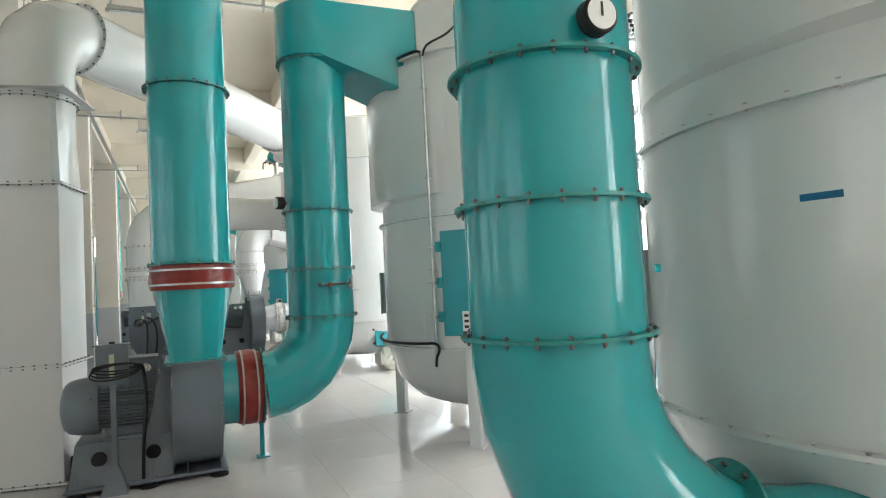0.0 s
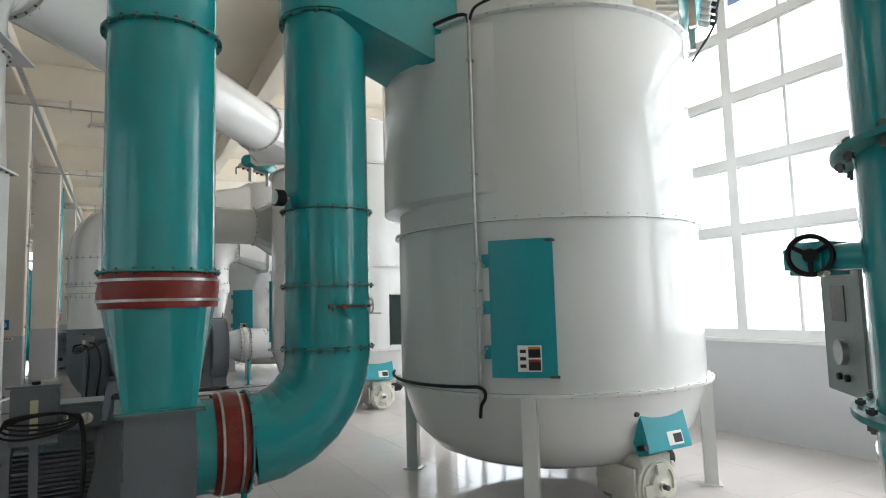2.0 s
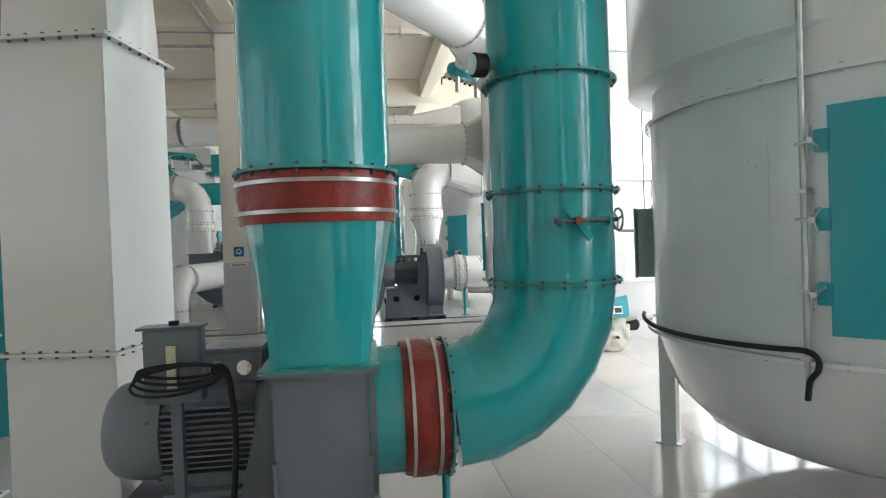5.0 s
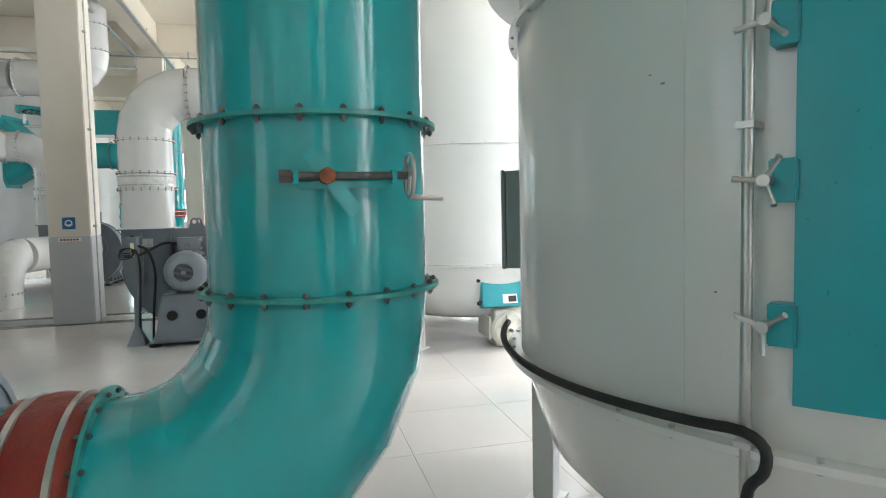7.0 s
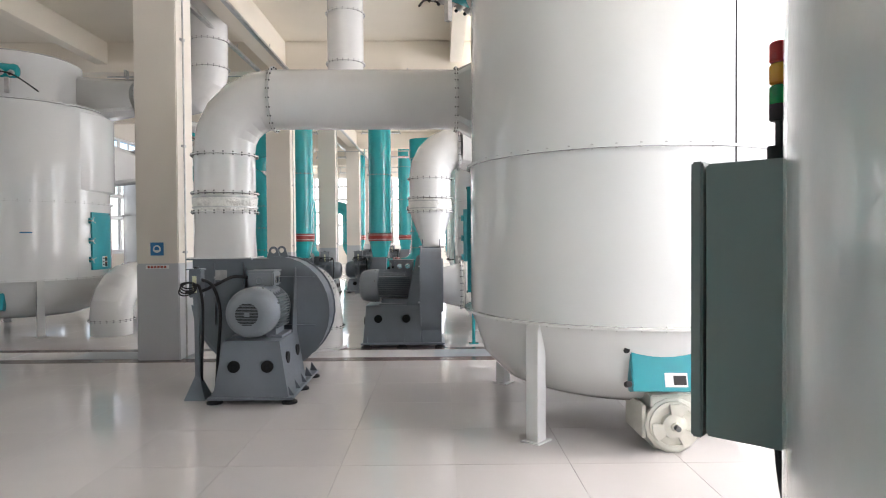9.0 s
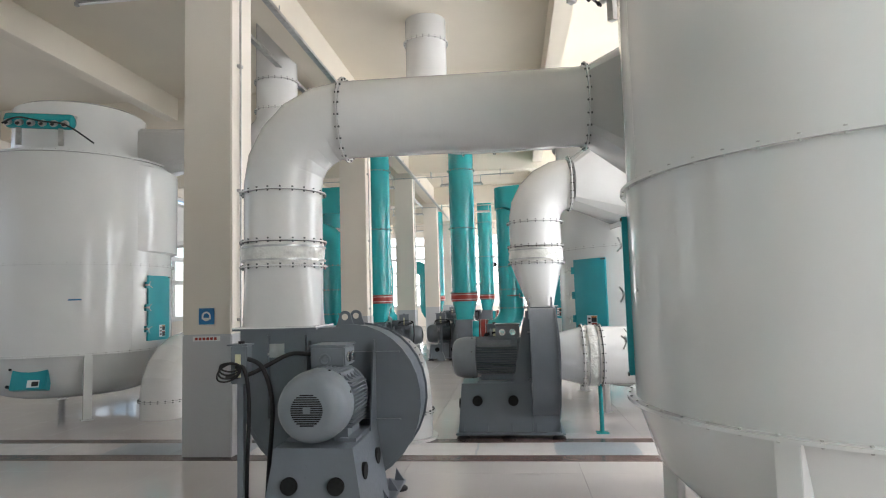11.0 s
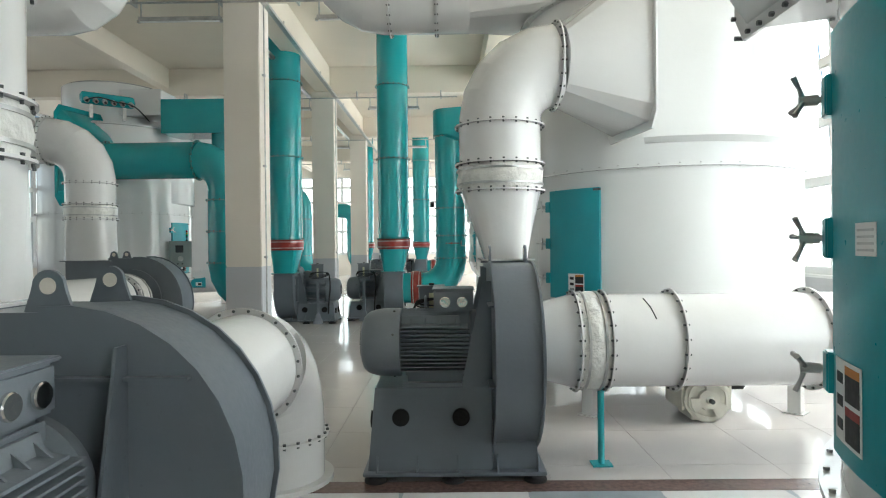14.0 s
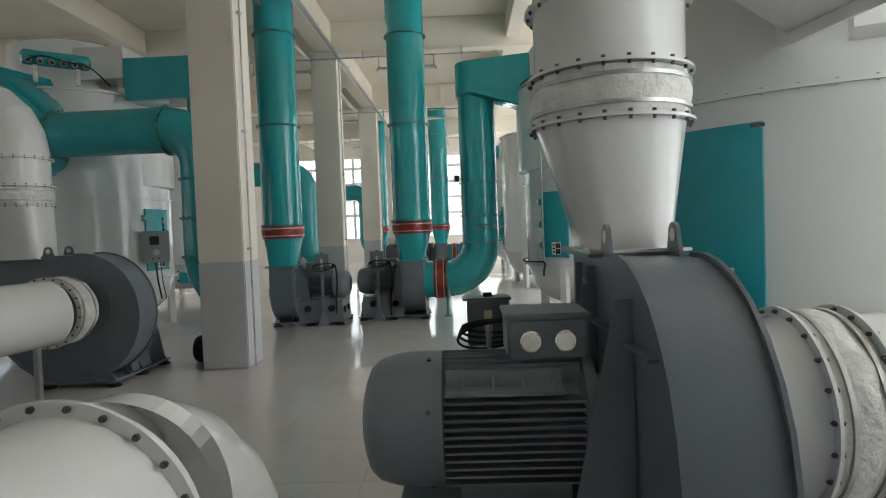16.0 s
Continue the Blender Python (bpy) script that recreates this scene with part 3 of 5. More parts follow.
# ---- filter tanks ----
def warning_sticker(parent, r, a, z, w=0.16, h=0.16, lift=0.02):
    da = math.degrees(w / r) / 2
    base = part("warning_sticker", curved_panel(r, a - da, a + da, z, z + h, 0.002, 3, lift), PAPER, parent, "white warning sticker with dark panels")
    for k, mat in ((0, REDINK), (1, REDINK)):
        z0 = z + h * (0.05 + 0.48 * k)
        part("sticker_panel", curved_panel(r, a - da * 0.1, a + da * 0.9, z0, z0 + h * 0.32, 0.001, 2, lift + 0.002), INK, base)
        part("sticker_band", curved_panel(r, a - da * 0.1, a + da * 0.9, z0 + h * 0.32, z0 + h * 0.42, 0.001, 2, lift + 0.002), ORANGE if k else REDINK, base)
    for k in range(3):
        q = a - da * 0.55
        zz = z + h * (0.15 + 0.28 * k)
        part("sticker_symbol", curved_panel(r, q - da * 0.25, q + da * 0.25, zz, zz + h * 0.13, 0.001, 2, lift + 0.002), INK, base)


def tank(label, at, hatch, hopper_a, volute_a, conduit_a=None, cabinet=True, top=True, group="filter tanks", latch_side=-1, sticker_at=1.8):
    """A round filter: hatch is the pair of angles of its door, hopper_a the angle of the small hatch and rotary valve."""
    R = 1.388
    t = thing("filter_tank", label, "tank", at, group=group)
    part("lower_shell", lathe([(R, 0.93), (R, 2.225)]), WHITE, t)
    part("upper_shell", lathe([(R - 0.012, 2.235), (R - 0.012, 3.84), (R - 0.03, 3.88)]), WHITE, t)
    part("hopper", lathe([(R + 0.005, 0.92), (R - 0.02, 0.85), (R - 0.12, 0.55), (R - 0.3, 0.36), (R - 0.46, 0.29), (R - 0.9, 0.27)]), WHITE, t, "rounded bottom hopper")
    for z, nm in ((0.925, "bottom_ring"), (2.23, "middle_ring"), (3.87, "top_ring")):
        f = part(nm, ring((0, 0, z), (0, 0, 1), R - 0.03, R + (0.055 if z < 1 else 0.035), 0.02, 96), WHITE, t)
        part("bolt_ring", bolt_ring((0, 0, z), (0, 0, 1), R + (0.034 if z < 1 else 0.02), 52, 0.0095, 0.019), BOLTW, f)["kind"] = "stuff"
    # spiral inlet housing, deepest at volute_a
    bm = bmesh.new()
    rows = []
    for i in range(49):
        va, vb, off = volute_a
        a = radians(va + (vb - va) * i / 48)
        ro = R - 0.02 + 0.005 + off * min(1.0, i / 20) ** 0.8
        c, s = math.cos(a), math.sin(a)
        rows.append([Vector(((R - 0.03) * c, (R - 0.03) * s, 2.42)), Vector((ro * c, ro * s, 2.46)), Vector((ro * c, ro * s, 3.80)), Vector(((R - 0.03) * c, (R - 0.03) * s, 3.82))])
    loft(bm, rows)
    part("spiral_housing", bm, WHITE, t)
    legs_at = (-133.7, -45, 45, 135) if hopper_a is None else (-133.7, -47, 43, 137)
    for a in legs_at:
        m = Matrix.Rotation(radians(a), 4, "Z")
        leg = part("leg", box((R - 0.08, -0.055, 0), (R + 0.03, 0.055, 0.915), bevel=0.004, m=m), WHITE, t)
        part("foot_plate", box((R - 0.12, -0.08, 0), (R + 0.06, 0.08, 0.012), m=m), WHITE, leg)
    # door
    a0, a1 = hatch
    door = part("door", curved_panel(R, a0, a1, 1.055, 2.07, 0.035, 10), HATCH, t, "turquoise access door")
    mid = (a0 + a1) / 2
    sticker_a = mid - sticker_at * latch_side
    warning_sticker(door, R, sticker_a, 1.10, 0.17, 0.19, 0.036)
    hinge_a, latch_a = (a1, a0) if latch_side < 0 else (a0, a1)
    for z in (1.06, 2.05):
        m = Matrix.Rotation(radians(hinge_a + (0.8 * latch_side)), 4, "Z")
        part("hinge", box((R + 0.033, -0.035, z - 0.008), (R + 0.043, 0.035, z + 0.012), m=m), BOLT, door)
    for z in (1.24, 1.57, 1.92):
        m = Matrix.Rotation(radians(latch_a + 0.9 * latch_side), 4, "Z")
        lt = part("latch_bracket", box((R, -0.03, z - 0.05), (R + 0.05, 0.03, z + 0.05), bevel=0.004, m=m), HATCH, door)
        m3 = Matrix.Rotation(radians(latch_a + 2.0 * latch_side), 4, "Z")
        part("latch_pin", cyl(m3 @ Vector((R, 0, z)), m3 @ Vector((R + 0.075, 0, z)), 0.009, seg=12), STEEL, lt)
        hd = bmesh.new()
        cyl(m3 @ Vector((R + 0.055, 0, z)), m3 @ Vector((R + 0.10, 0, z)), 0.014, 0.014, seg=12, bm=hd)
        for k in range(3):
            q = radians(120 * k + 35 + 60 * (z - 1.24))
            c, sn = math.cos(q), math.sin(q)
            sweep([m3 @ Vector((R + 0.088, 0, z)), m3 @ Vector((R + 0.098, 0.03 * c, z + 0.03 * sn)), m3 @ Vector((R + 0.112, 0.062 * c, z + 0.062 * sn))], [0.009, 0.0055, 0.0075], 8, hd)
        part("latch_handle", hd, STEEL, lt, "metal three-armed latch handle")
    for a in (a0 - 11, a0 + 118):
        part("weld_seam", curved_panel(R, a, a + 0.12, 0.95, 2.21, 0.0015, 1), WHITE, t)
        part("weld_seam", curved_panel(R - 0.012, a + 40, a + 40.12, 2.26, 3.8, 0.0015, 1), WHITE, t)
    if hopper_a is not None:
        m = Matrix.Rotation(radians(hopper_a), 4, "Z")
        tilt = m @ Matrix.Translation((R - 0.06, 0, 0.64)) @ Matrix.Rotation(radians(-16), 4, "Y")
        hh = part("hopper_hatch", box((-0.12, -0.24, -0.17), (0.014, 0.24, 0.17), bevel=0.008, m=tilt), HATCH, t, "small turquoise hopper hatch")
        part("warning_sticker", box((0.014, -0.01, -0.14), (0.016, 0.15, -0.04), m=tilt), PAPER, hh, "white warning sticker")
        part("sticker_panel", box((0.016, 0.05, -0.125), (0.0175, 0.14, -0.06), m=tilt), INK, hh)
        for sz in (-0.12, 0.12):
            part("hatch_knob", cyl(tilt @ Vector((-0.05, -0.265, sz)), tilt @ Vector((0.025, -0.265, sz)), 0.022, seg=14), BLACK, hh)
    if conduit_a is not None:
        m = Matrix.Rotation(radians(conduit_a), 4, "Z")
        cd = part("conduit", cyl(m @ Vector((R + 0.05, 0, 0.82)), m @ Vector((R + 0.05, 0, 3.86)), 0.0135, seg=10), STEEL, t, "galvanised cable conduit")
        for z in (0.95, 1.7, 2.6, 3.5):
            part("clip", box((R, -0.02, z - 0.008), (R + 0.077, 0.02, z + 0.008), m=m), STEEL, cd)
        path = []
        for i in range(16):
            a = radians(conduit_a - 62 + 62 * i / 15)
            path.append(Vector(((R + 0.075) * math.cos(a), (R + 0.075) * math.sin(a), 0.985 - 0.015 * math.sin(i / 15 * math.pi))))
        q = m @ Vector((R + 0.075, 0.05, 0.955))
        path += [q, m @ Vector((R + 0.08, 0.05, 0.90)), m @ Vector((R + 0.07, 0.015, 0.85)), m @ Vector((R + 0.06, 0, 0.76))]
        part("cable", sweep(smooth_path(path, 3), 0.0135, 10), BLACK, t, "black corrugated cable sleeve")
        path = [m @ Vector((R + 0.05, 0, 3.8)), m @ Vector((R + 0.05, -0.02, 3.87))]
        path += [Vector(((R + 0.045) * math.cos(a), (R + 0.045) * math.sin(a), 3.895)) for a in [radians(conduit_a - 4 - 4 * i) for i in range(10)]]
        part("cable", sweep(smooth_path(path, 3), 0.014, 8), BLACK, t)
        path = [m @ Vector((R + 0.05, 0.01, 3.82)), m @ Vector((R + 0.03, 0.06, 3.93)), m @ Vector((R - 0.05, 0.25, 4.02)), m @ Vector((R - 0.18, 0.36, 4.2)), m @ Vector((R - 0.40, 0.5, 4.5))]
        part("cable", sweep(smooth_path(path, 6), 0.012, 8), BLACK, t)
    if top:
        part("lid", lathe([(R - 0.03, 3.88), (R - 0.03, 3.91), (0.95, 3.98)], 64), WHITE, t)
        part("head", lathe([(0.96, 3.95), (0.96, 4.72), (0.9, 4.76)], 64), WHITE, t)
    return t


def rotary_valve(at, turn):
    v = thing("rotary_valve", "cream cast iron rotary valve under the tank hopper", "valve", at, turn, group="rotary valves")
    part("body", lathe_axis((0, 0.0, 0.2), (0, 1, 0), [(0.17, -0.2), (0.17, 0.2)], 28), CREAM, v)
    part("foot", box((-0.12, -0.16, 0), (0.12, 0.16, 0.08), bevel=0.01), CREAM, v)
    for y in (-0.21, 0.21):
        part("end_plate", lathe_axis((0, y - 0.02, 0.2), (0, 1, 0), [(0.195, 0), (0.205, 0.006), (0.205, 0.034), (0.195, 0.04)], 14), CREAM, v)
    part("hub", lathe_axis((0, -0.29, 0.2), (0, 1, 0), [(0.03, 0), (0.035, 0.02), (0.09, 0.03), (0.1, 0.08)], 24), CREAM, v)
    part("end_rim", ring((0, -0.236, 0.2), (0, 1, 0), 0.15, 0.178, 0.02, 40), CREAM, v)
    for k in range(3):
        bl = bmesh.new()
        tri = [(-0.03, 0.05), (0.03, 0.05), (0.068, 0.148), (0.0, 0.165), (-0.068, 0.148)]
        turn_m = Matrix.Translation((0, 0, 0.2)) @ Matrix.Rotation(radians(120 * k + 12), 4, "Y")
        loft(bl, [[turn_m @ Vector((x, y, z)) for x, z in tri] for y in (-0.262, -0.232)])
        part("rib", bl, CREAM, v)
    part("shaft_end", cyl((0, -0.33, 0.2), (0, -0.28, 0.2), 0.02, seg=14), BOLT, v)
    for x in (-0.205, 0.205):
        part("side_rib", box((x - 0.012, -0.2, 0.1), (x + 0.012, 0.2, 0.34)), CREAM, v)
    part("neck", box((-0.16, -0.22, 0.3), (0.16, 0.22, 0.42), bevel=0.01), CREAM, v)
    g = part("gear_motor", lathe_axis((0.2, 0.05, 0.3), (1, 0, 0), [(0.07, 0), (0.08, 0.04), (0.08, 0.22), (0.05, 0.25)], 20), BLACK, v, "small dark gear motor")
    return v


def control_cabinet(at, turn, screen):
    c = thing("control_cabinet", "grey steel control cabinet with signal tower on the tank", "control cabinet", at, turn, group="control cabinets")
    b = part("body", box((-0.2, -0.085, 0), (0.2, 0.10, 0.5), bevel=0.004), CABINET, c)
    part("door", box((-0.2, -0.112, -0.006), (0.2, -0.09, 0.506), bevel=0.004), CABINET, b, "dark green-grey door")
    part("bracket", box((-0.08, 0.10, 0.1), (0.08, 0.18, 0.4)), STEEL, c)
    tw = part("signal_tower", cyl((0.12, 0.02, 0.5), (0.12, 0.02, 0.53), 0.022, seg=16), BLACK, c, "three colour signal tower")
    part("stem", cyl((0.12, 0.02, 0.53), (0.12, 0.02, 0.58), 0.009, seg=10), BLACK, tw)
    for z, mat, nm in ((0.575, BLACK, "base"), (0.602, LGRN, "green_lens"), (0.641, LAMB, "amber_lens"), (0.68, LRED, "red_lens")):
        part(nm, cyl((0.12, 0.02, z), (0.12, 0.02, z + 0.037), 0.019, seg=20, bevel=0.003), mat, tw)
    for k, dx in enumerate((-0.02, 0.05)):
        part("cable", sweep(smooth_path([(dx, 0, 0.0), (dx + 0.01, 0.02, -0.15), (dx + 0.02, 0.09, -0.33), (dx + 0.06, 0.16, -0.62)], 5), 0.014 - 0.006 * k, 8), BLACK, c)
    if screen:
        part("screen", box((-0.09, -0.116, 0.28), (0.05, -0.1115, 0.42)), SCREEN, b)
        part("dial", cyl((0.0, -0.112, 0.16), (0.0, -0.135, 0.16), 0.05, seg=24), STEEL, b)
        for k in range(2):
            part("button", cyl((-0.05 + 0.08 * k, -0.112, 0.06), (-0.05 + 0.08 * k, -0.126, 0.06), 0.014, seg=12), BLACK, b)
    return c


TANK_LABEL = "large white enamelled round filter tank with turquoise access door"
X_T = 3.56
TANK_C = (3.578, 11.49)
TANKS = [(3.55, 1.5, (-40, -20), -90, (140, 300, 0.09), None), (X_T, 5.952, (-144.2, -124.7), -88, (220, 60, 0.15), -148.0), (*TANK_C, (157, 173.7), -93, (-60, 88, 0.12), None),
         (X_T, 17.1, (-151, -128), -88, (80, -112, 0.13), None), (X_T, 23.0, (-150, -129), -90, (220, 60, 0.15), -148.0)]
for tx, ty, hatch, hop, vol, cond in TANKS:
    tank(TANK_LABEL, (tx, ty, 0), hatch, hop, vol, cond, latch_side=1 if ty == 1.5 else -1, sticker_at=-3.0 if ty == TANK_C[1] else 1.8)
    rotary_valve((tx + 0.02, ty - 1.03, 0), 0)
for tx, ty, sc in ((X_T, 5.952, True), (3.55, 1.5, True), (X_T, 23.0, True)):
    control_cabinet((tx - 0.98, ty + 1.08, 1.215), 228, sc)
for x, ty, hatch in ((-5.585, 16.8, (-11.5, 12.0)), (-5.4, 22.9, (-20, 2)), (-6.0, 11.6, (20, 43)), (-6.0, 28.8, (-20, 2))):
    tank(TANK_LABEL, (x, ty, 0), hatch, -78, (-20, 150, 0.12), None, latch_side=-1)
control_cabinet((-3.93, 22.45, 1.2), 25, True)

# ---- fans and ducts ----
FAN_LABEL = "dark grey centrifugal fan with electric motor on a pedestal"
hi = dict(axis_z=0.87, R=0.62, out_z=1.42, out_half=(0.17, 0.3), out_off=0.36, base_top=0.6)
lo = dict(axis_z=0.67, R=0.46, out_z=1.03, out_half=(0.19, 0.27), out_off=0.33, base_top=0.40)


def white_riser(at, half, z_bot, z_cyl, z_f0, z_f1, z_el, bend, d_out, length, label, shift=0.0):
    """Square-to-round cone, cloth sleeve and elbow above a fan, then a level run along d_out."""
    p = thing("white_duct", label, "duct", at, group="white fan ducts")
    part("cone", rect_to_round((shift, 0, z_bot), half, (0, 0, z_cyl), 0.325), DUCTW, p, "tapered square-to-round piece")
    part("base_flange", box((shift - half[0] - 0.05, -half[1] - 0.05, z_bot + 0.004), (shift + half[0] + 0.05, half[1] + 0.05, z_bot + 0.016)), DUCTW, p)
    flange(p, (0, 0, z_cyl), (0, 0, 1), 0.325, DUCTW, 22, bolt_size=0.009)
    flexible(p, (0, 0, z_cyl + 0.01), (0, 0, z_f0 - 0.01), 0.318, CLOTH, "white cloth sleeve")
    flange(p, (0, 0, z_f0), (0, 0, 1), 0.325, DUCTW, 22, bolt_size=0.009)
    part("pipe", cyl((0, 0, z_f0), (0, 0, z_f1), 0.325, seg=48), DUCTW, p)
    flange(p, (0, 0, z_f1), (0, 0, 1), 0.325, DUCTW, 22, bolt_size=0.009)
    pts = elbow_points((0, 0, z_el), (0, 0, 1), d_out, bend, 5)
    part("elbow", sweep([(0, 0, z_f1)] + pts, 0.325, 48), DUCTW, p, "segmented elbow", 12)
    d = Vector(d_out).normalized()
    flange(p, pts[-1], d_out, 0.325, DUCTW, 22, bolt_size=0.009)
    end = pts[-1] + d * length
    if length > 0.1:
        part("pipe", cyl(pts[-1], end, 0.325, seg=48), DUCTW, p)
        flange(p, end, d_out, 0.325, DUCTW, 22, bolt_size=0.009)
    return p, end


def tank_mouth(p, start, d, size, low, high, length, mat=DUCTW, slide=0.0):
    """Round-to-rectangular piece that opens into a tank."""
    d = Vector(d).normalized()
    side = Vector((-d.y, d.x, 0))
    seg, lo_r, hi_r = 32, [], []
    for i in range(seg):
        a = 2 * math.pi * (i + 0.5) / seg
        ca, sa = math.cos(a), math.sin(a)
        k = 1 / max(abs(ca), abs(sa))
        lo_r.append(Vector(start) + side * (0.325 * ca) + Vector((0, 0, 0.325 * sa)))
        q = Vector(start) + d * length + side * (size * ca * k + slide)
        q.z = (low + high) / 2 + (high - low) / 2 * sa * k
        hi_r.append(q)
    bm = bmesh.new()
    loft(bm, [lo_r, hi_r])
    m = part("tank_mouth", bm, mat, p, "round-to-square transition", 25)
    rim = bmesh.new()
    outs = []
    for q in hi_r:
        c = Vector(start) + d * length + side * slide
        c.z = (low + high) / 2
        outs.append((q, c + (q - c) * 1.1))
    loft(rim, [[a - d * 0.008, b - d * 0.008, b + d * 0.008, a + d * 0.008] for a, b in outs], closed=True)
    part("mouth_flange", rim, mat, m)
    return m


# fan beside the second tank, motor to the south
fan_a = blower("machine fans", FAN_LABEL, (0.08, 12.585, 0), 90, 1, lug_at=-0.02, **{**hi, "out_off": 0.55, "R": 0.5, "out_half": (0.19, 0.30), "out_z": 1.37})
p, end = white_riser((-0.473, 12.585, 0), (0.30, 0.19), 1.37, 1.876, 2.083, 2.497, 3.12, 0.56, (1, 0.02, 0), 2.0, "white enamelled duct from fan to second tank")
mouth = tank_mouth(p, end, (1, 0, 0), 0.40, 2.54, 3.76, 0.60, slide=0.33)
ib = bmesh.new()
corners = ((-0.40, 2.54), (0.40, 2.54), (0.40, 3.76), (-0.40, 3.76))
loft(ib, [[end + Vector((0.615, 0.33 + a, 0)) + Vector((0, 0, z - end.z)) for a, z in corners],
          [end + Vector((1.85, 0.10 + a * 0.35, 0)) + Vector((0, 0, z - end.z)) for a, z in corners]])
part("inlet_box", ib, DUCTW, p, "tapering sheet metal inlet on the tank side", 20)
fb = bmesh.new()
for k in range(9):
    for y, z in ((-0.07 + 0.1 * k, 2.50), (0.76, 2.6 + 0.14 * k)):
        cyl(end + Vector((0.575, y, z - end.z)), end + Vector((0.625, y, z - end.z)), 0.011, seg=6, bm=fb)
part("flange_bolts", fb, BOLT, mouth)["kind"] = "stuff"
switch_stand((-0.51, 11.85, 0), 0, 1.28, 0.12, 0.27, 0.55, -0.055)
mc = thing("motor_cable", "thick black cable from the motor box to the switch", "cable", (0, 0, 0))
part("cable", sweep(smooth_path([(-0.06, 12.03, 1.19), (-0.2, 12.0, 1.2), (-0.34, 11.92, 1.13), (-0.46, 11.83, 1.07), (-0.60, 11.79, 1.06)], 6), 0.016, 10), BLACK, mc)
part("cable", sweep(smooth_path([(-0.47, 11.82, 1.19), (-0.35, 11.84, 1.12), (-0.29, 11.87, 0.85), (-0.33, 11.9, 0.4), (-0.35, 11.9, 0.02)], 6), 0.016, 10), BLACK, mc)
inl = thing("inlet_duct", "white enamelled fan inlet pipe bending down into the floor", "duct", (0.08, 12.8, 0), group="white inlet ducts")
part("pipe", cyl((0.0, 0.02, 0.87), (0.07, 1.29, 0.87), 0.31, seg=48), DUCTW, inl)
pts = elbow_points((0.09, 1.83, 0.87), (0.04, 0.99, 0), (0, 0, -1), 0.54, 6)
part("elbow", sweep([Vector((0.07, 1.29, 0.87))] + pts, 0.31, 48), DUCTW, inl, "segmented elbow", 10)
flange(inl, (0.065, 1.22, 0.87), (0.04, 0.99, 0), 0.31, DUCTW, 24, bolt_size=0.012, single=True)
flange(inl, (0.02, 0.35, 0.87), (0.04, 0.99, 0), 0.31, DUCTW, 24, bolt_size=0.012, single=True)
part("pipe", cyl((0.09, 1.83, 0.0), (0.09, 1.83, 0.33), 0.31, seg=48), DUCTW, inl)
flange(inl, (0.09, 1.83, 0.31), (0, 0, 1), 0.31, DUCTW, 24, bolt_size=0.011)
part("elbow_collar", ring((0.09, 1.83, 0.02), (0, 0, 1), 0.3, 0.37, 0.03), DUCTW, inl)

# fan beside the third tank, motor to the west
fan_b = blower("machine fans", FAN_LABEL, (1.77, 14.93, 0), 0, 1, motor_len=0.92, broad=0.32, **{**hi, "out_off": 0.5, "R": 0.56, "out_half": (0.145, 0.28), "out_z": 1.44})
p, end = white_riser((1.755, 15.446, 0), (0.15, 0.28), 1.44, 1.989, 2.203, 2.506, 3.0, 0.45, (1, 0.05, 0), 0.02, "white enamelled duct from fan to third tank", 0.03)
tank_mouth(p, end, (1, 0.15, 0), 0.42, 2.5, 3.75, 0.62)
switch_stand((1.19, 15.62, 0), 0, 1.22, 0.2, 0.22)
inl = thing("inlet_duct", "long white enamelled fan inlet pipe beside the third tank", "duct", (1.9, 14.93, 0), group="white inlet ducts")
part("cone", lathe_axis((0.02, 0, 0.87), (1, 0, 0), [(0.26, 0), (0.335, 0.3)], 48), DUCTW, inl)
flange(inl, (0.32, 0, 0.87), (1, 0, 0), 0.33, DUCTW, 22, bolt_size=0.01, single=True)
flexible(inl, (0.33, 0, 0.87), (0.52, 0, 0.87), 0.325, CLOTH, "white cloth sleeve")
flange(inl, (0.53, 0, 0.87), (1, 0, 0), 0.33, DUCTW, 22, bolt_size=0.01, single=True)
part("pipe", cyl((0.53, 0, 0.87), (1.02, 0, 0.87), 0.33, seg=48), DUCTW, inl)
flange(inl, (1.02, 0, 0.87), (1, 0, 0), 0.33, DUCTW, 22, bolt_size=0.01, single=True)
part("pipe", cyl((1.02, 0, 0.87), (2.0, 0, 0.87), 0.33, seg=48), DUCTW, inl)
flange(inl, (2.0, 0, 0.87), (1, 0, 0), 0.33, DUCTW, 22, bolt_size=0.01, single=True)
part("pipe", cyl((2.0, 0, 0.87), (3.4, 0, 0.87), 0.33, seg=48), DUCTW, inl)
pts = elbow_points((3.9, 0, 0.87), (1, 0, 0), (0, 0, -1), 0.5, 5)
part("elbow", sweep(pts + [Vector((3.9, 0, 0.0))], 0.33, 48), DUCTW, inl, "", 12)
st = part("support_post", cyl((0.5, -0.08, 0.01), (0.5, -0.08, 0.56), 0.024, seg=14), TEAL, inl, "teal tube support")
part("foot_plate", box((0.43, -0.14, 0), (0.57, -0.02, 0.012)), TEAL, st)

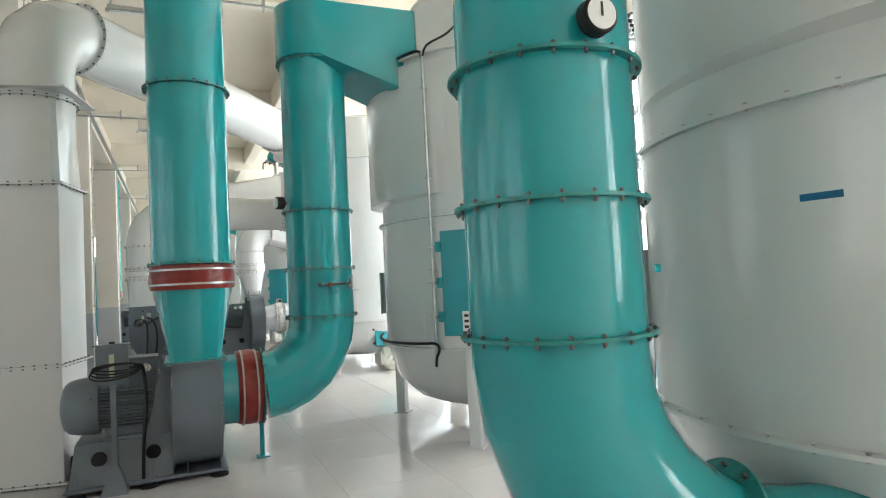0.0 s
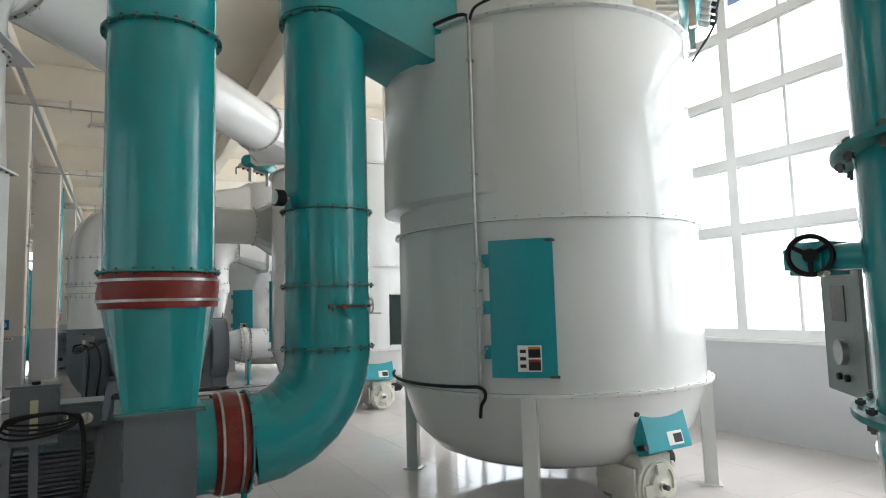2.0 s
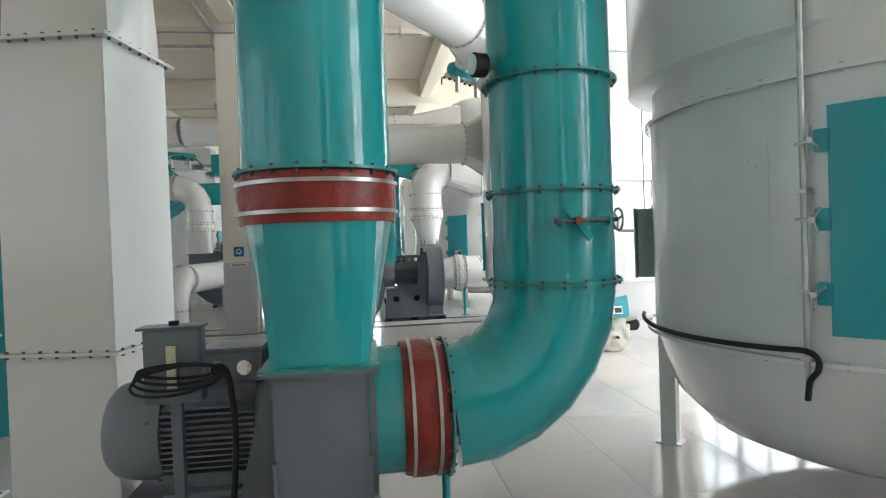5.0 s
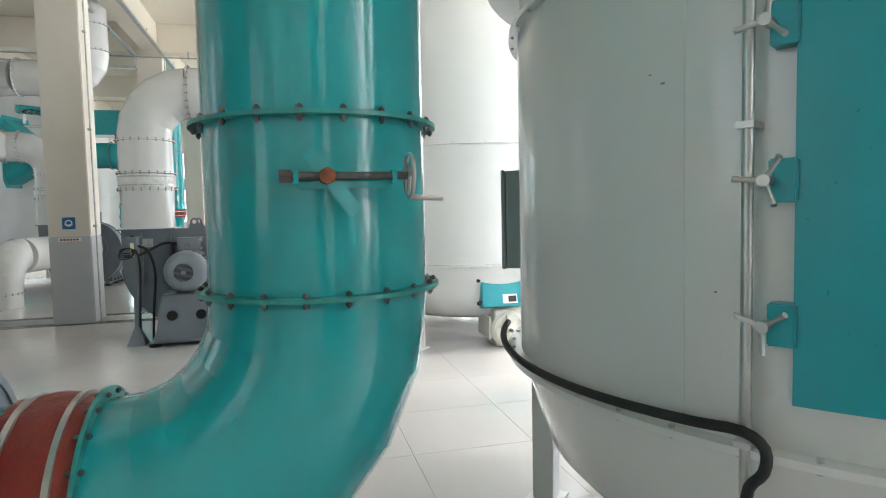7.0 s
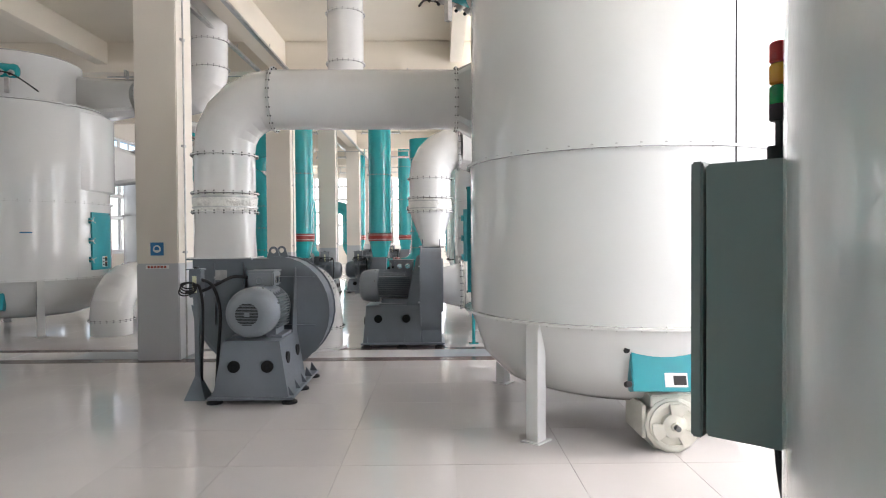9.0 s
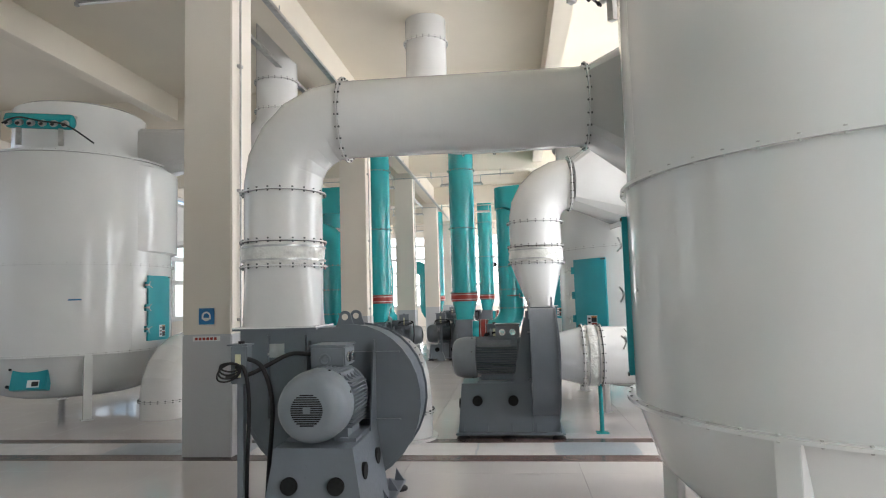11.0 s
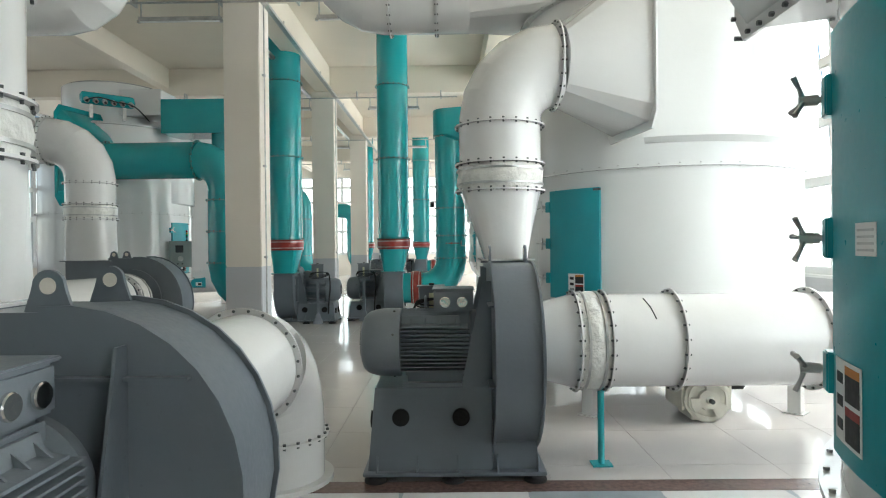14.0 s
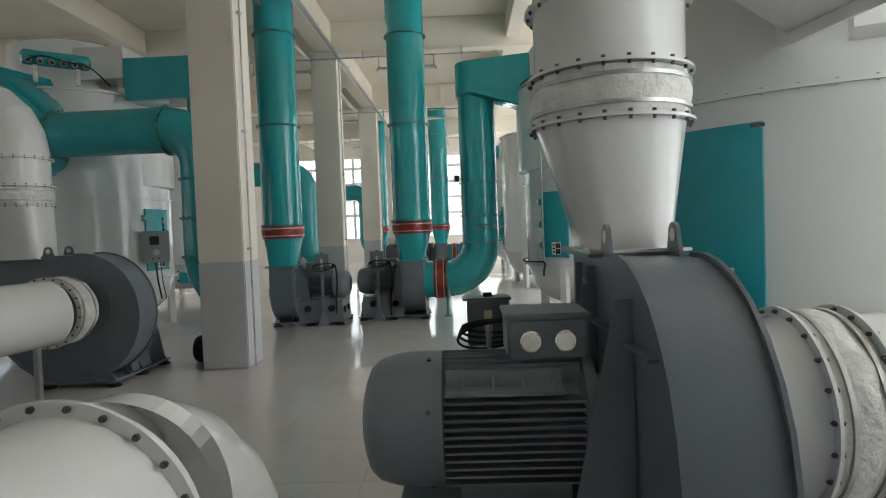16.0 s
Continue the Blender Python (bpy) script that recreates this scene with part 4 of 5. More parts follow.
# first fan with teal riser and red sleeves; its twin stands further on
def teal_set(x, y, sgn, group):
    """sgn +1: inlet elbow towards +x; -1: mirrored."""
    turn, hand = (0, -1) if sgn > 0 else (180, 1)
    blower("machine fans", FAN_LABEL, (x, y + 0.36, 0), turn, hand, **{**lo, "out_off": 0.36, "out_half": (0.19, 0.28)})
    dz = -0.13 if y > 20 else 0.0
    r = thing("teal_riser", "teal enamelled riser pipe with red cloth sleeve above the fan", "duct", (x, y, 0), group=group)
    part("cone", rect_to_round((0, 0, 1.04), (0.2, 0.28), (0, 0, 1.63 + dz), 0.327), TEAL, r, "tapered square-to-round piece", 20)
    part("base_flange", box((-0.24, -0.32, 1.034), (0.24, 0.32, 1.046)), TEALF, r)
    flexible(r, (0, 0, 1.63 + dz), (0, 0, 1.84 + dz), 0.327, RED, "red cloth sleeve")
    flange(r, (0, 0, 1.85 + dz), (0, 0, 1), 0.327, single=y < 10)
    for z0, z1 in ((1.85 + dz, 3.38), (3.38, 4.9), (4.9, Z_CEIL + 0.1)):
        part("pipe", cyl((0, 0, z0), (0, 0, z1), 0.327, seg=56), TEAL, r)
        if z0 > 2:
            flange(r, (0, 0, z0), (0, 0, 1), 0.327)
    switch_stand((x - 0.634 * sgn, y - 0.01, 0), 0 if sgn > 0 else 12, 1.2, 0.235, 0.32)
    return r


def hand_valve(p, z, r=0.325, a=-89):
    """Butterfly valve lever with screw spindle and hand wheel, wrapped to the pipe."""
    m = Matrix.Translation((0, 0, z)) @ Matrix.Rotation(radians(a), 4, "Z")
    v = part("valve_spindle", cyl(m @ Vector((r + 0.055, -0.10, 0)), m @ Vector((r + 0.055, 0.2, 0)), 0.0105, seg=12), BOLT, p, "greasy screw spindle")
    part("guide_bar", box((r - 0.005, -0.07, -0.03), (r + 0.04, 0.16, -0.014), m=m), TEAL, v)
    lv = m @ Matrix.Translation((r + 0.042, 0.0, 0)) @ Matrix.Rotation(radians(38), 4, "X")
    part("lever", box((-0.005, -0.02, -0.115), (0.005, 0.02, 0.08), bevel=0.004, m=lv), TEAL, v, "teal slotted lever")
    part("nut", cyl(m @ Vector((r + 0.035, 0.0, 0)), m @ Vector((r + 0.075, 0.0, 0)), 0.021, seg=8), RUST, v)
    part("end_nut", cyl(m @ Vector((r + 0.055, -0.115, 0)), m @ Vector((r + 0.055, -0.085, 0)), 0.018, seg=6), BOLT, v)
    for y in (-0.075, 0.165):
        part("bearing", box((r - 0.01, y - 0.006, -0.02), (r + 0.068, y + 0.006, 0.014), m=m), TEAL, v)
    hw = bmesh.new()
    c = Vector((r + 0.055, 0.205, 0))
    loft(hw, [[m @ (c + Vector((math.cos(q) * (0.053 + 0.006 * math.cos(b)), 0.006 * math.sin(b), math.sin(q) * (0.053 + 0.006 * math.cos(b))))) for b in [2 * math.pi * j / 8 for j in range(8)]] for q in [2 * math.pi * i / 28 for i in range(28)]], closed=True)
    w = part("hand_wheel", hw, STEEL, v, "worn steel hand wheel")
    for k in range(3):
        q = radians(120 * k + 20)
        part("spoke", cyl(m @ c, m @ (c + Vector((math.cos(q) * 0.053, 0, math.sin(q) * 0.053))), 0.006, seg=8), STEEL, w)
    part("crank", cyl(m @ (c + Vector((0.0, 0, -0.055))), m @ (c + Vector((0.0, 0.085, -0.058))), 0.007, seg=8), STEEL, w)


def teal_down(x, y, sgn, group, top_at):
    p = thing("teal_down_pipe", "teal enamelled down pipe with hand valve and elbow to the fan", "duct", (x, y, 0), group=group)
    for z0, z1 in ((1.30, 1.772), (1.772, 2.351), (2.351, 3.86)):
        part("pipe", cyl((0, 0, z0), (0, 0, z1), 0.325, seg=56), TEAL, p)
        flange(p, (0, 0, z0), (0, 0, 1), 0.325, single=y < 10)
    flange(p, (0, 0, 3.86), (0, 0, 1), 0.325)
    pts = elbow_points((0, 0, 0.67), (0, 0, -1), (-sgn, 0, 0), 0.60, 6)
    part("elbow", sweep([(0, 0, 1.30)] + pts, 0.325, 56), TEAL, p, "segmented elbow", 9)
    flange(p, pts[-1] + Vector((-sgn * 0.02, 0, 0)), (1, 0, 0), 0.325, bolts=22, single=y < 10)
    flexible(p, pts[-1] + Vector((-sgn * 0.03, 0, 0)), pts[-1] + Vector((-sgn * 0.25, 0, 0)), 0.325, RED, "red cloth sleeve")
    part("pipe", cyl(pts[-1] + Vector((-sgn * 0.24, 0, 0)), pts[-1] + Vector((-sgn * 0.42, 0, 0)), 0.325, seg=56), TEAL, p)
    st = part("support_post", cyl((-sgn * 0.63, -0.02, 0), (-sgn * 0.63, -0.02, 0.36), 0.022, seg=12), TEAL, p, "teal tube support")
    part("foot_plate", box((-sgn * 0.63 - 0.06, -0.08, 0), (-sgn * 0.63 + 0.06, 0.04, 0.01)), TEAL, st)
    hand_valve(p, 1.61)
    # pressure gauge on a short pipe
    m = Matrix.Rotation(radians(-165), 4, "Z")
    g = part("pressure_gauge", cyl(m @ Vector((0.32, 0, 2.43)), m @ Vector((0.40, 0, 2.43)), 0.012, seg=10), STEEL, p, "round black pressure gauge")
    part("gauge_case", cyl(m @ Vector((0.37, 0, 2.43)), m @ Vector((0.445, 0, 2.43)), 0.062, seg=28, bevel=0.006), BLACK, g)
    part("gauge_face", cyl(m @ Vector((0.4455, 0, 2.43)), m @ Vector((0.448, 0, 2.43)), 0.052, seg=28), DIAL, g)
    # flat-topped scoop towards the tank head
    bm = bmesh.new()
    d = (Vector((*top_at, 0)) - Vector((x, y, 0))).normalized()
    s = Vector((-d.y, d.x, 0))
    prof = [s * 0.36] + [s * (0.36 * math.cos(q)) - d * (0.36 * math.sin(q)) for q in [math.pi * i / 14 for i in range(1, 14)]] + [-s * 0.36, d * 1.0 - s * 0.42, d * 1.0 + s * 0.42]
    lowz = [3.88] * 15 + [3.52, 3.52]
    low = [q + Vector((0, 0, z)) for q, z in zip(prof, lowz)]
    high = [q + Vector((0, 0, 4.42)) for q in prof]
    loft(bm, [low, high])
    part("scoop", bm, TEAL, p, "flat-topped teal scoop", 30)
    bm = bmesh.new()
    far = (Vector((*top_at, 0)) - Vector((x, y, 0))).length
    loft(bm, [[d * 1.01 + s * 0.43 + Vector((0, 0, 3.5)), d * 1.01 - s * 0.43 + Vector((0, 0, 3.5)), d * 1.01 - s * 0.43 + Vector((0, 0, 4.44)), d * 1.01 + s * 0.43 + Vector((0, 0, 4.44))],
              [d * (far - 0.85) + s * 0.75 + Vector((0, 0, 3.94)), d * (far - 0.85) - s * 0.75 + Vector((0, 0, 3.94)), d * (far - 0.85) - s * 0.75 + Vector((0, 0, 4.7)), d * (far - 0.85) + s * 0.75 + Vector((0, 0, 4.7))]])
    part("white_transition", bm, DUCTW, p, "white transition to the tank top", 20)
    return p


teal_set(0.181, 5.477, 1, "teal pipe sets")
teal_down(1.392, 5.882, 1, "teal pipe sets", (3.56, 5.95))
teal_set(0.20, 23.3, 1, "teal pipe sets")
teal_down(1.40, 23.5, 1, "teal pipe sets", (3.56, 23.0))
teal_set(-1.96, 22.9, -1, "teal pipe sets")
teal_set(-1.9, 34.5, -1, "teal pipe sets")
teal_set(0.3, 34.5, 1, "teal pipe sets")
teal_down(1.5, 34.8, 1, "teal pipe sets", (3.56, 34.6))
tank(TANK_LABEL, (X_T, 34.6, 0), (-150, -129), -90, (220, 60, 0.15), None)
tank(TANK_LABEL, (X_T, 28.8, 0), (157, 176), -90, (-60, 88, 0.12), None, latch_side=1)

# near down pipe beside the south tank
p = thing("teal_down_pipe", "teal enamelled down pipe with gauge and hand wheel, bending sideways", "duct", (1.315, 1.597, 0), group="teal pipe sets")
for z0, z1 in ((1.395, 1.855), (1.855, 2.33), (2.33, 3.9)):
    part("pipe", cyl((0, 0, z0), (0, 0, z1), 0.318, seg=64), TEAL, p)
    flange(p, (0, 0, z0), (0, 0, 1), 0.318, bolts=20, single=True)
flange(p, (0, 0, 3.9), (0, 0, 1), 0.318)
d0 = Vector((0.93, -0.36, 0))
pts = elbow_points((0, 0, 0.46), (0, 0, -1), d0, 0.85, 7)
part("elbow", sweep([(0, 0, 1.395)] + pts, 0.318, 64), TEAL, p, "segmented elbow", 9)
bend_a = math.pi / 2 * 5 / 7
flange(p, pts[5], Vector((0, 0, -math.cos(bend_a))) + d0.normalized() * math.sin(bend_a), 0.318, bolts=16, wide=0.06)
part("pipe", cyl(pts[-1], pts[-1] + d0.normalized() * 0.45, 0.318, seg=64), TEAL, p)
m = Matrix.Rotation(radians(-95), 4, "Z")
g = part("pressure_gauge", cyl(m @ Vector((0.318, 0, 2.41)), m @ Vector((0.345, 0, 2.41)), 0.03, seg=12), STEEL, p, "round pressure gauge with white face")
part("gauge_case", cyl(m @ Vector((0.345, 0, 2.41)), m @ Vector((0.40, 0, 2.41)), 0.062, seg=32, bevel=0.006), BLACK, g)
part("gauge_face", cyl(m @ Vector((0.4005, 0, 2.41)), m @ Vector((0.403, 0, 2.41)), 0.051, seg=32), DIAL, g)
part("gauge_needle", box((0.403, -0.004, 2.40), (0.4045, 0.004, 2.445), m=m), INK, g)
m = Matrix.Rotation(radians(-32), 4, "Z")
part("tapping", cyl(m @ Vector((0.318, -0.2, 1.61)), m @ Vector((0.335, -0.2, 1.61)), 0.014, seg=10), TEAL, p)
v = part("valve_stem", cyl((-0.03, 0.28, 1.68), (-0.04, 0.4, 1.68), 0.028, seg=16), TEAL, p)
part("gear_case", box((-0.08, 0.38, 1.645), (0.03, 0.48, 1.715), bevel=0.012), TEAL, v)
m = Matrix.Translation((-0.04, 0.44, 1.685)) @ Matrix.Rotation(radians(212), 4, "Z")
hw = bmesh.new()
c = Vector((0.06, 0, 0))
loft(hw, [[m @ (c + Vector((0.0055 * math.sin(b), math.cos(q) * (0.04 + 0.0055 * math.cos(b)), math.sin(q) * (0.04 + 0.0055 * math.cos(b))))) for b in [2 * math.pi * j / 8 for j in range(8)]] for q in [2 * math.pi * i / 32 for i in range(32)]], closed=True)
w = part("hand_wheel", hw, BLACK, v, "dark iron hand wheel")
for k in range(3):
    q = radians(120 * k + 30)
    part("spoke", cyl(m @ c, m @ (c + Vector((0, math.cos(q) * 0.038, math.sin(q) * 0.038))), 0.005, seg=8), BLACK, w)
part("crank", cyl(m @ (c + Vector((0, 0.015, -0.04))), m @ (c + Vector((0.06, 0.025, -0.04))), 0.006, seg=8), STEEL, w)
part("hub", cyl(m @ Vector((0.0, 0, 0)), m @ Vector((0.07, 0, 0)), 0.014, seg=14), BLACK, w)

# square white ducts west of the first fan
def square_duct(x, y, hx, hy, d_out, run, turn=0):
    p = thing("square_duct", "white square sheet metal duct with bolted seams and round top", "duct", (x, y, 0), turn, group="square ducts")
    for z0, z1 in ((0.0, 1.03), (1.03, 2.63)):
        part("section", box((-hx, -hy, z0), (hx, hy, z1 - 0.001), bevel=0.004), DUCTW, p)
    part("cone", rect_to_round((0, 0, 2.63), (hx, hy), (0, 0, 3.42), 0.335), DUCTW, p, "tapered square-to-round piece", 20)
    for z in (0.02, 1.03, 2.63):
        fr = part("seam_flange", box((-hx - 0.04, -hy - 0.04, z - 0.008), (hx + 0.04, hy + 0.04, z + 0.008)), DUCTW, p)
        bm = bmesh.new()
        for k in range(7):
            for sx, sy in (((k - 3) / 3.3 * hx, -hy - 0.022), (hx + 0.022, (k - 3) / 3.3 * hy), (-hx - 0.022, (k - 3) / 3.3 * hy)):
                cyl((sx, sy, z - 0.02), (sx, sy, z + 0.02), 0.009, seg=6, bm=bm)
        part("seam_bolts", bm, BOLT, fr)["kind"] = "stuff"
    part("top_flange", box((-0.4, -0.4, 3.47), (0.4, 0.4, 3.485)), DUCTW, p)
    flange(p, (0, 0, 3.42), (0, 0, 1), 0.335, DUCTW, 24, bolt_size=0.01)
    d = Vector(d_out).normalized()
    pts = elbow_points((0, 0, 4.22), (0, 0, 1), d, 0.5, 5)
    part("elbow", sweep([(0, 0, 3.42)] + pts, 0.335, 48), DUCTW, p, "segmented elbow", 12)
    flange(p, pts[-1], d, 0.335, DUCTW, 24, bolt_size=0.01)
    if run:
        part("pipe", cyl(pts[-1], pts[-1] + d * run, 0.335, seg=48), DUCTW, p)
        flange(p, pts[-1] + d * run, d, 0.335, DUCTW, 24, bolt_size=0.01)
    return p, pts[-1] + d * run


p, end = square_duct(-1.11, 6.30, 0.295, 0.295, (0.42, 0.907, 0), 4.1, -12)
tank_mouth(p, end, (0.42, 0.907, 0), 0.5, 3.9, 4.65, 0.9)
square_duct(-2.3, 6.6, 0.31, 0.31, (-0.2, 1, 0), 1.5)

# white outlet of the third tank: up through the ceiling
p = thing("white_duct", "white enamelled outlet duct rising through the ceiling", "duct", (0.184, 17.15, 0), group="white fan ducts")
pts = [Vector((1.4, 0, 4.2)), Vector((0.55, 0, 4.2))] + elbow_points((0, 0, 4.2), (-1, 0, 0), (0, 0, 1), 0.5, 5)
part("elbow", sweep(pts + [Vector((0, 0, 4.8))], 0.33, 48), DUCTW, p, "", 12)
part("pipe", cyl((0, 0, 4.8), (0, 0, Z_CEIL + 0.1), 0.33, seg=48), DUCTW, p)
for z in (4.8, 5.72):
    flange(p, (0, 0, z), (0, 0, 1), 0.33, DUCTW, 22, bolt_size=0.009)
for x in (0.55, 1.05):
    flange(p, (x, 0, 4.2), (1, 0, 0), 0.33, DUCTW, 22, bolt_size=0.009)
tank_mouth(p, (1.4, 0, 4.2), (1, 0, 0), 0.6, 3.95, 4.7, 1.3)

# fan on the west side with its riser and inlet pipe
fan_c = blower("machine fans", FAN_LABEL, (-3.1, 19.25, 0), -90, -1, **{**hi, "out_off": 0.66, "R": 0.56, "out_half": (0.19, 0.30), "out_z": 1.40})
p, end = white_riser((-3.8, 19.25, 0), (0.30, 0.19), 1.40, 1.99, 2.20, 2.5, 3.12, 0.56, (-1, -0.1, 0), 0.3, "white enamelled duct from fan to western tank")
tank_mouth(p, end, (-1, -0.9, 0), 0.42, 2.6, 3.75, 1.2)
inl = thing("inlet_duct", "white enamelled fan inlet pipe bending down into the floor", "duct", (-3.1, 18.9, 0), group="white inlet ducts")
flexible(inl, (0, 0.02, 0.87), (0, -0.3, 0.87), 0.325, CLOTH, "white cloth sleeve")
flange(inl, (0, -0.3, 0.87), (0, 1, 0), 0.325, DUCTW, 22)
part("pipe", cyl((0, -0.3, 0.87), (-0.4, -2.3, 0.87), 0.325, seg=48), DUCTW, inl)
pts = elbow_points((-0.5, -2.9, 0.87), (-0.12, -1, 0), (0, 0, -1), 0.55, 5)
part("elbow", sweep([(-0.4, -2.3, 0.87)] + pts + [Vector((-0.5, -2.9, 0))], 0.325, 48), DUCTW, inl, "", 12)
flange(inl, (-0.5, -2.9, 0.25), (0, 0, 1), 0.325, DUCTW, 22)
part("support_post", box((-0.02, -0.5, 0), (0.03, -0.45, 0.56)), STEEL, inl)

# teal duct from the north-western tank: level pipe, elbow and down pipe
p = thing("teal_down_pipe", "teal enamelled pipe from the western tank, bending down", "duct", (-2.58, 21.3, 0), group="teal pipe sets")
pts = elbow_points((0, 0, 3.12), (1, 0, 0), (0, 0, -1), 0.5, 5)
part("pipe", cyl((-2.2, 0, 3.12), pts[0], 0.325, seg=48), TEAL, p)
part("elbow", sweep(pts + [Vector((0, 0, 2.4))], 0.325, 48), TEAL, p, "", 12)
for z0, z1 in ((1.3, 1.85), (1.85, 2.4)):
    part("pipe", cyl((0, 0, z0), (0, 0, z1), 0.325, seg=48), TEAL, p)
    flange(p, (0, 0, z0), (0, 0, 1), 0.325, bolts=18)
flange(p, (0, 0, 2.4), (0, 0, 1), 0.325, bolts=18)
flange(p, pts[0], (1, 0, 0), 0.325, bolts=18)
flange(p, (-2.1, 0, 3.12), (1, 0, 0), 0.325, bolts=18)
pts = elbow_points((0, 0, 0.67), (0, 0, -1), (1, 0, 0), 0.6, 5)
part("elbow", sweep([(0, 0, 1.3)] + pts, 0.325, 48), TEAL, p, "", 12)
part("support_post", cyl((0.5, 0, 0), (0.5, 0, 0.36), 0.022, seg=12), TEAL, p)
tank_mouth(p, (-2.1, 0, 3.12), (-1, 0.25, 0), 0.5, 2.4, 4.0, 0.6, TEAL)
scoop = thing("teal_scoop", "flat teal duct scoop at the western tank top", "duct", (-3.4, 22.4, 0))
part("scoop", box((-0.7, -0.35, 3.75), (0.75, 0.35, 4.4), bevel=0.01), TEAL, scoop)
part("pipe", cyl((0.45, 0, 3.76), (0.45, 0, 3.40), 0.3, seg=40), TEAL, scoop)
part("white_transition", box((-1.5, -0.34, 4.1), (-0.7, 0.34, 4.6), bevel=0.01), DUCTW, scoop)
for x, y in ((-3.1, 28.9), (-2.9, 38)):
    p = thing("teal_down_pipe", "teal enamelled pipe bending down from the western side", "duct", (x, y, 0), group="teal pipe sets")
    pts = elbow_points((0, 0, 3.2), (1, 0, 0), (0, 0, -1), 0.5, 5)
    part("pipe", sweep([Vector((-1.4, 0, 3.2))] + pts + [Vector((0, 0, 1.3))], 0.325, 40), TEAL, p)
    pts = elbow_points((0, 0, 0.67), (0, 0, -1), (1, 0, 0), 0.6, 5)
    part("elbow", sweep([Vector((0, 0, 1.3))] + pts, 0.325, 40), TEAL, p, "", 12)
    part("support_post", cyl((0.5, 0, 0), (0.5, 0, 0.36), 0.022, seg=12), TEAL, p)
    for z in (1.3, 2.4):
        flange(p, (0, 0, z), (0, 0, 1), 0.325, bolts=16)
p = thing("teal_down_pipe", "teal enamelled elbow pipe beside the square ducts", "duct", (-2.75, 8.6, 0), group="teal pipe sets")
pts = elbow_points((0, 0, 3.2), (-1, 0, 0), (0, 0, -1), 0.5, 5)
part("pipe", sweep([Vector((0.9, 0, 3.2))] + pts + [Vector((0, 0, 0))], 0.325, 40), TEAL, p)
for z in (1.0, 2.4):
    flange(p, (0, 0, z), (0, 0, 1), 0.325, bolts=16)
VX, VY = VPIPE
p = thing("white_duct", "white enamelled outlet duct of the western tank rising through the ceiling", "duct", (VX, VY, 0), group="white fan ducts")
part("pipe", cyl((0, 0, 4.64), (0, 0, Z_CEIL + 0.1), 0.325, seg=40), DUCTW, p)
pts = elbow_points((0, 0, 4.15), (1, 0, 0), (0, 0, 1), 0.45, 4)
part("elbow", sweep([Vector((-1.2, 0, 4.15))] + pts + [Vector((0, 0, 4.65))], 0.325, 40), DUCTW, p, "segmented elbow", 12)
for z in (4.66, 5.14):
    flange(p, (0, 0, z), (0, 0, 1), 0.325, DUCTW, 22, bolt_size=0.009)
flange(p, (-1.2, 0, 4.15), (1, 0, 0), 0.325, DUCTW, 22, bolt_size=0.009)
tank_mouth(p, (-1.2, 0, 4.15), (-1, 0.35, 0), 0.5, 3.85, 4.6, 1.5)


def pulse_header(at, turn, n=6):
    h = thing("pulse_header", "teal air header with pulse valves on the tank top", "air header", at, turn, group="air headers")
    part("drum", lathe_axis((-0.45, 0, 0), (1, 0, 0), [(0.05, 0), (0.1, 0.03), (0.11, 0.06), (0.11, 0.84), (0.1, 0.87), (0.05, 0.9)], 28), TEAL, h)
    for k in range(n):
        x = -0.36 + 0.72 * k / (n - 1)
        vv = part("pulse_valve", cyl((x, -0.08, -0.04), (x, -0.17, -0.08), 0.045, seg=16, bevel=0.006), STEEL, h, "silver pulse valve")
        part("coil", cyl((x, -0.17, -0.08), (x, -0.21, -0.10), 0.02, seg=12), BLACK, vv)
        part("blow_pipe", cyl((x, 0, 0.1), (x, 0.3, 0.16), 0.022, seg=10), STEEL, h)
    part("bracket", box((-0.3, -0.03, -0.35), (-0.24, 0.03, -0.05)), STEEL, h)
    part("bracket", box((0.24, -0.03, -0.35), (0.3, 0.03, -0.05)), STEEL, h)
    part("cable", sweep(smooth_path([(-0.4, -0.2, -0.1), (-0.2, -0.24, -0.02), (0.1, -0.22, -0.06), (0.4, -0.2, -0.1), (0.7, 0.0, -0.3)], 5), 0.012, 8), BLACK, h)
    return h


for hx, hy, turn in ((2.2, 12.65, 225), (4.5, 4.85, 40), (-5.2, 15.45, 20), (-4.85, 21.6, 40), (2.4, 24.1, 225)):
    pulse_header((hx, hy, 4.28), turn)

# ---- small things ----
sg = thing("blue_sign", "small blue square safety sign on the column", "sign", (-1.775, 13.742, 1.46))
part("plate", box((-0.085, -0.006, -0.085), (0.085, 0.004, 0.085), bevel=0.002), BLUE, sg)
part("symbol_ring", ring((0, -0.0075, 0.0), (0, 1, 0), 0.032, 0.05, 0.002, 24), PAPER, sg)
part("symbol_bar", box((-0.05, -0.0085, -0.03), (0.05, -0.006, -0.015)), PAPER, sg)
nt = thing("notice_strip", "white notice strip with red lettering bars on the column", "notice", (-1.775, 13.742, 1.225))
part("strip", box((-0.15, -0.005, -0.025), (0.15, 0.004, 0.025)), PAPER, nt)
for k in range(6):
    part("letter_bar", box((-0.125 + k * 0.042, -0.0065, -0.014), (-0.095 + k * 0.042, -0.004, 0.014)), REDINK, nt)
tp = thing("tape_strip", "strip of blue tape on the south tank", "tape", (3.55, 1.5, 0))
part("tape", curved_panel(1.388, TAPE_A + 1.6, TAPE_A + 7.6, 1.828, 1.855, 0.002, 4), BLUETAPE, tp)


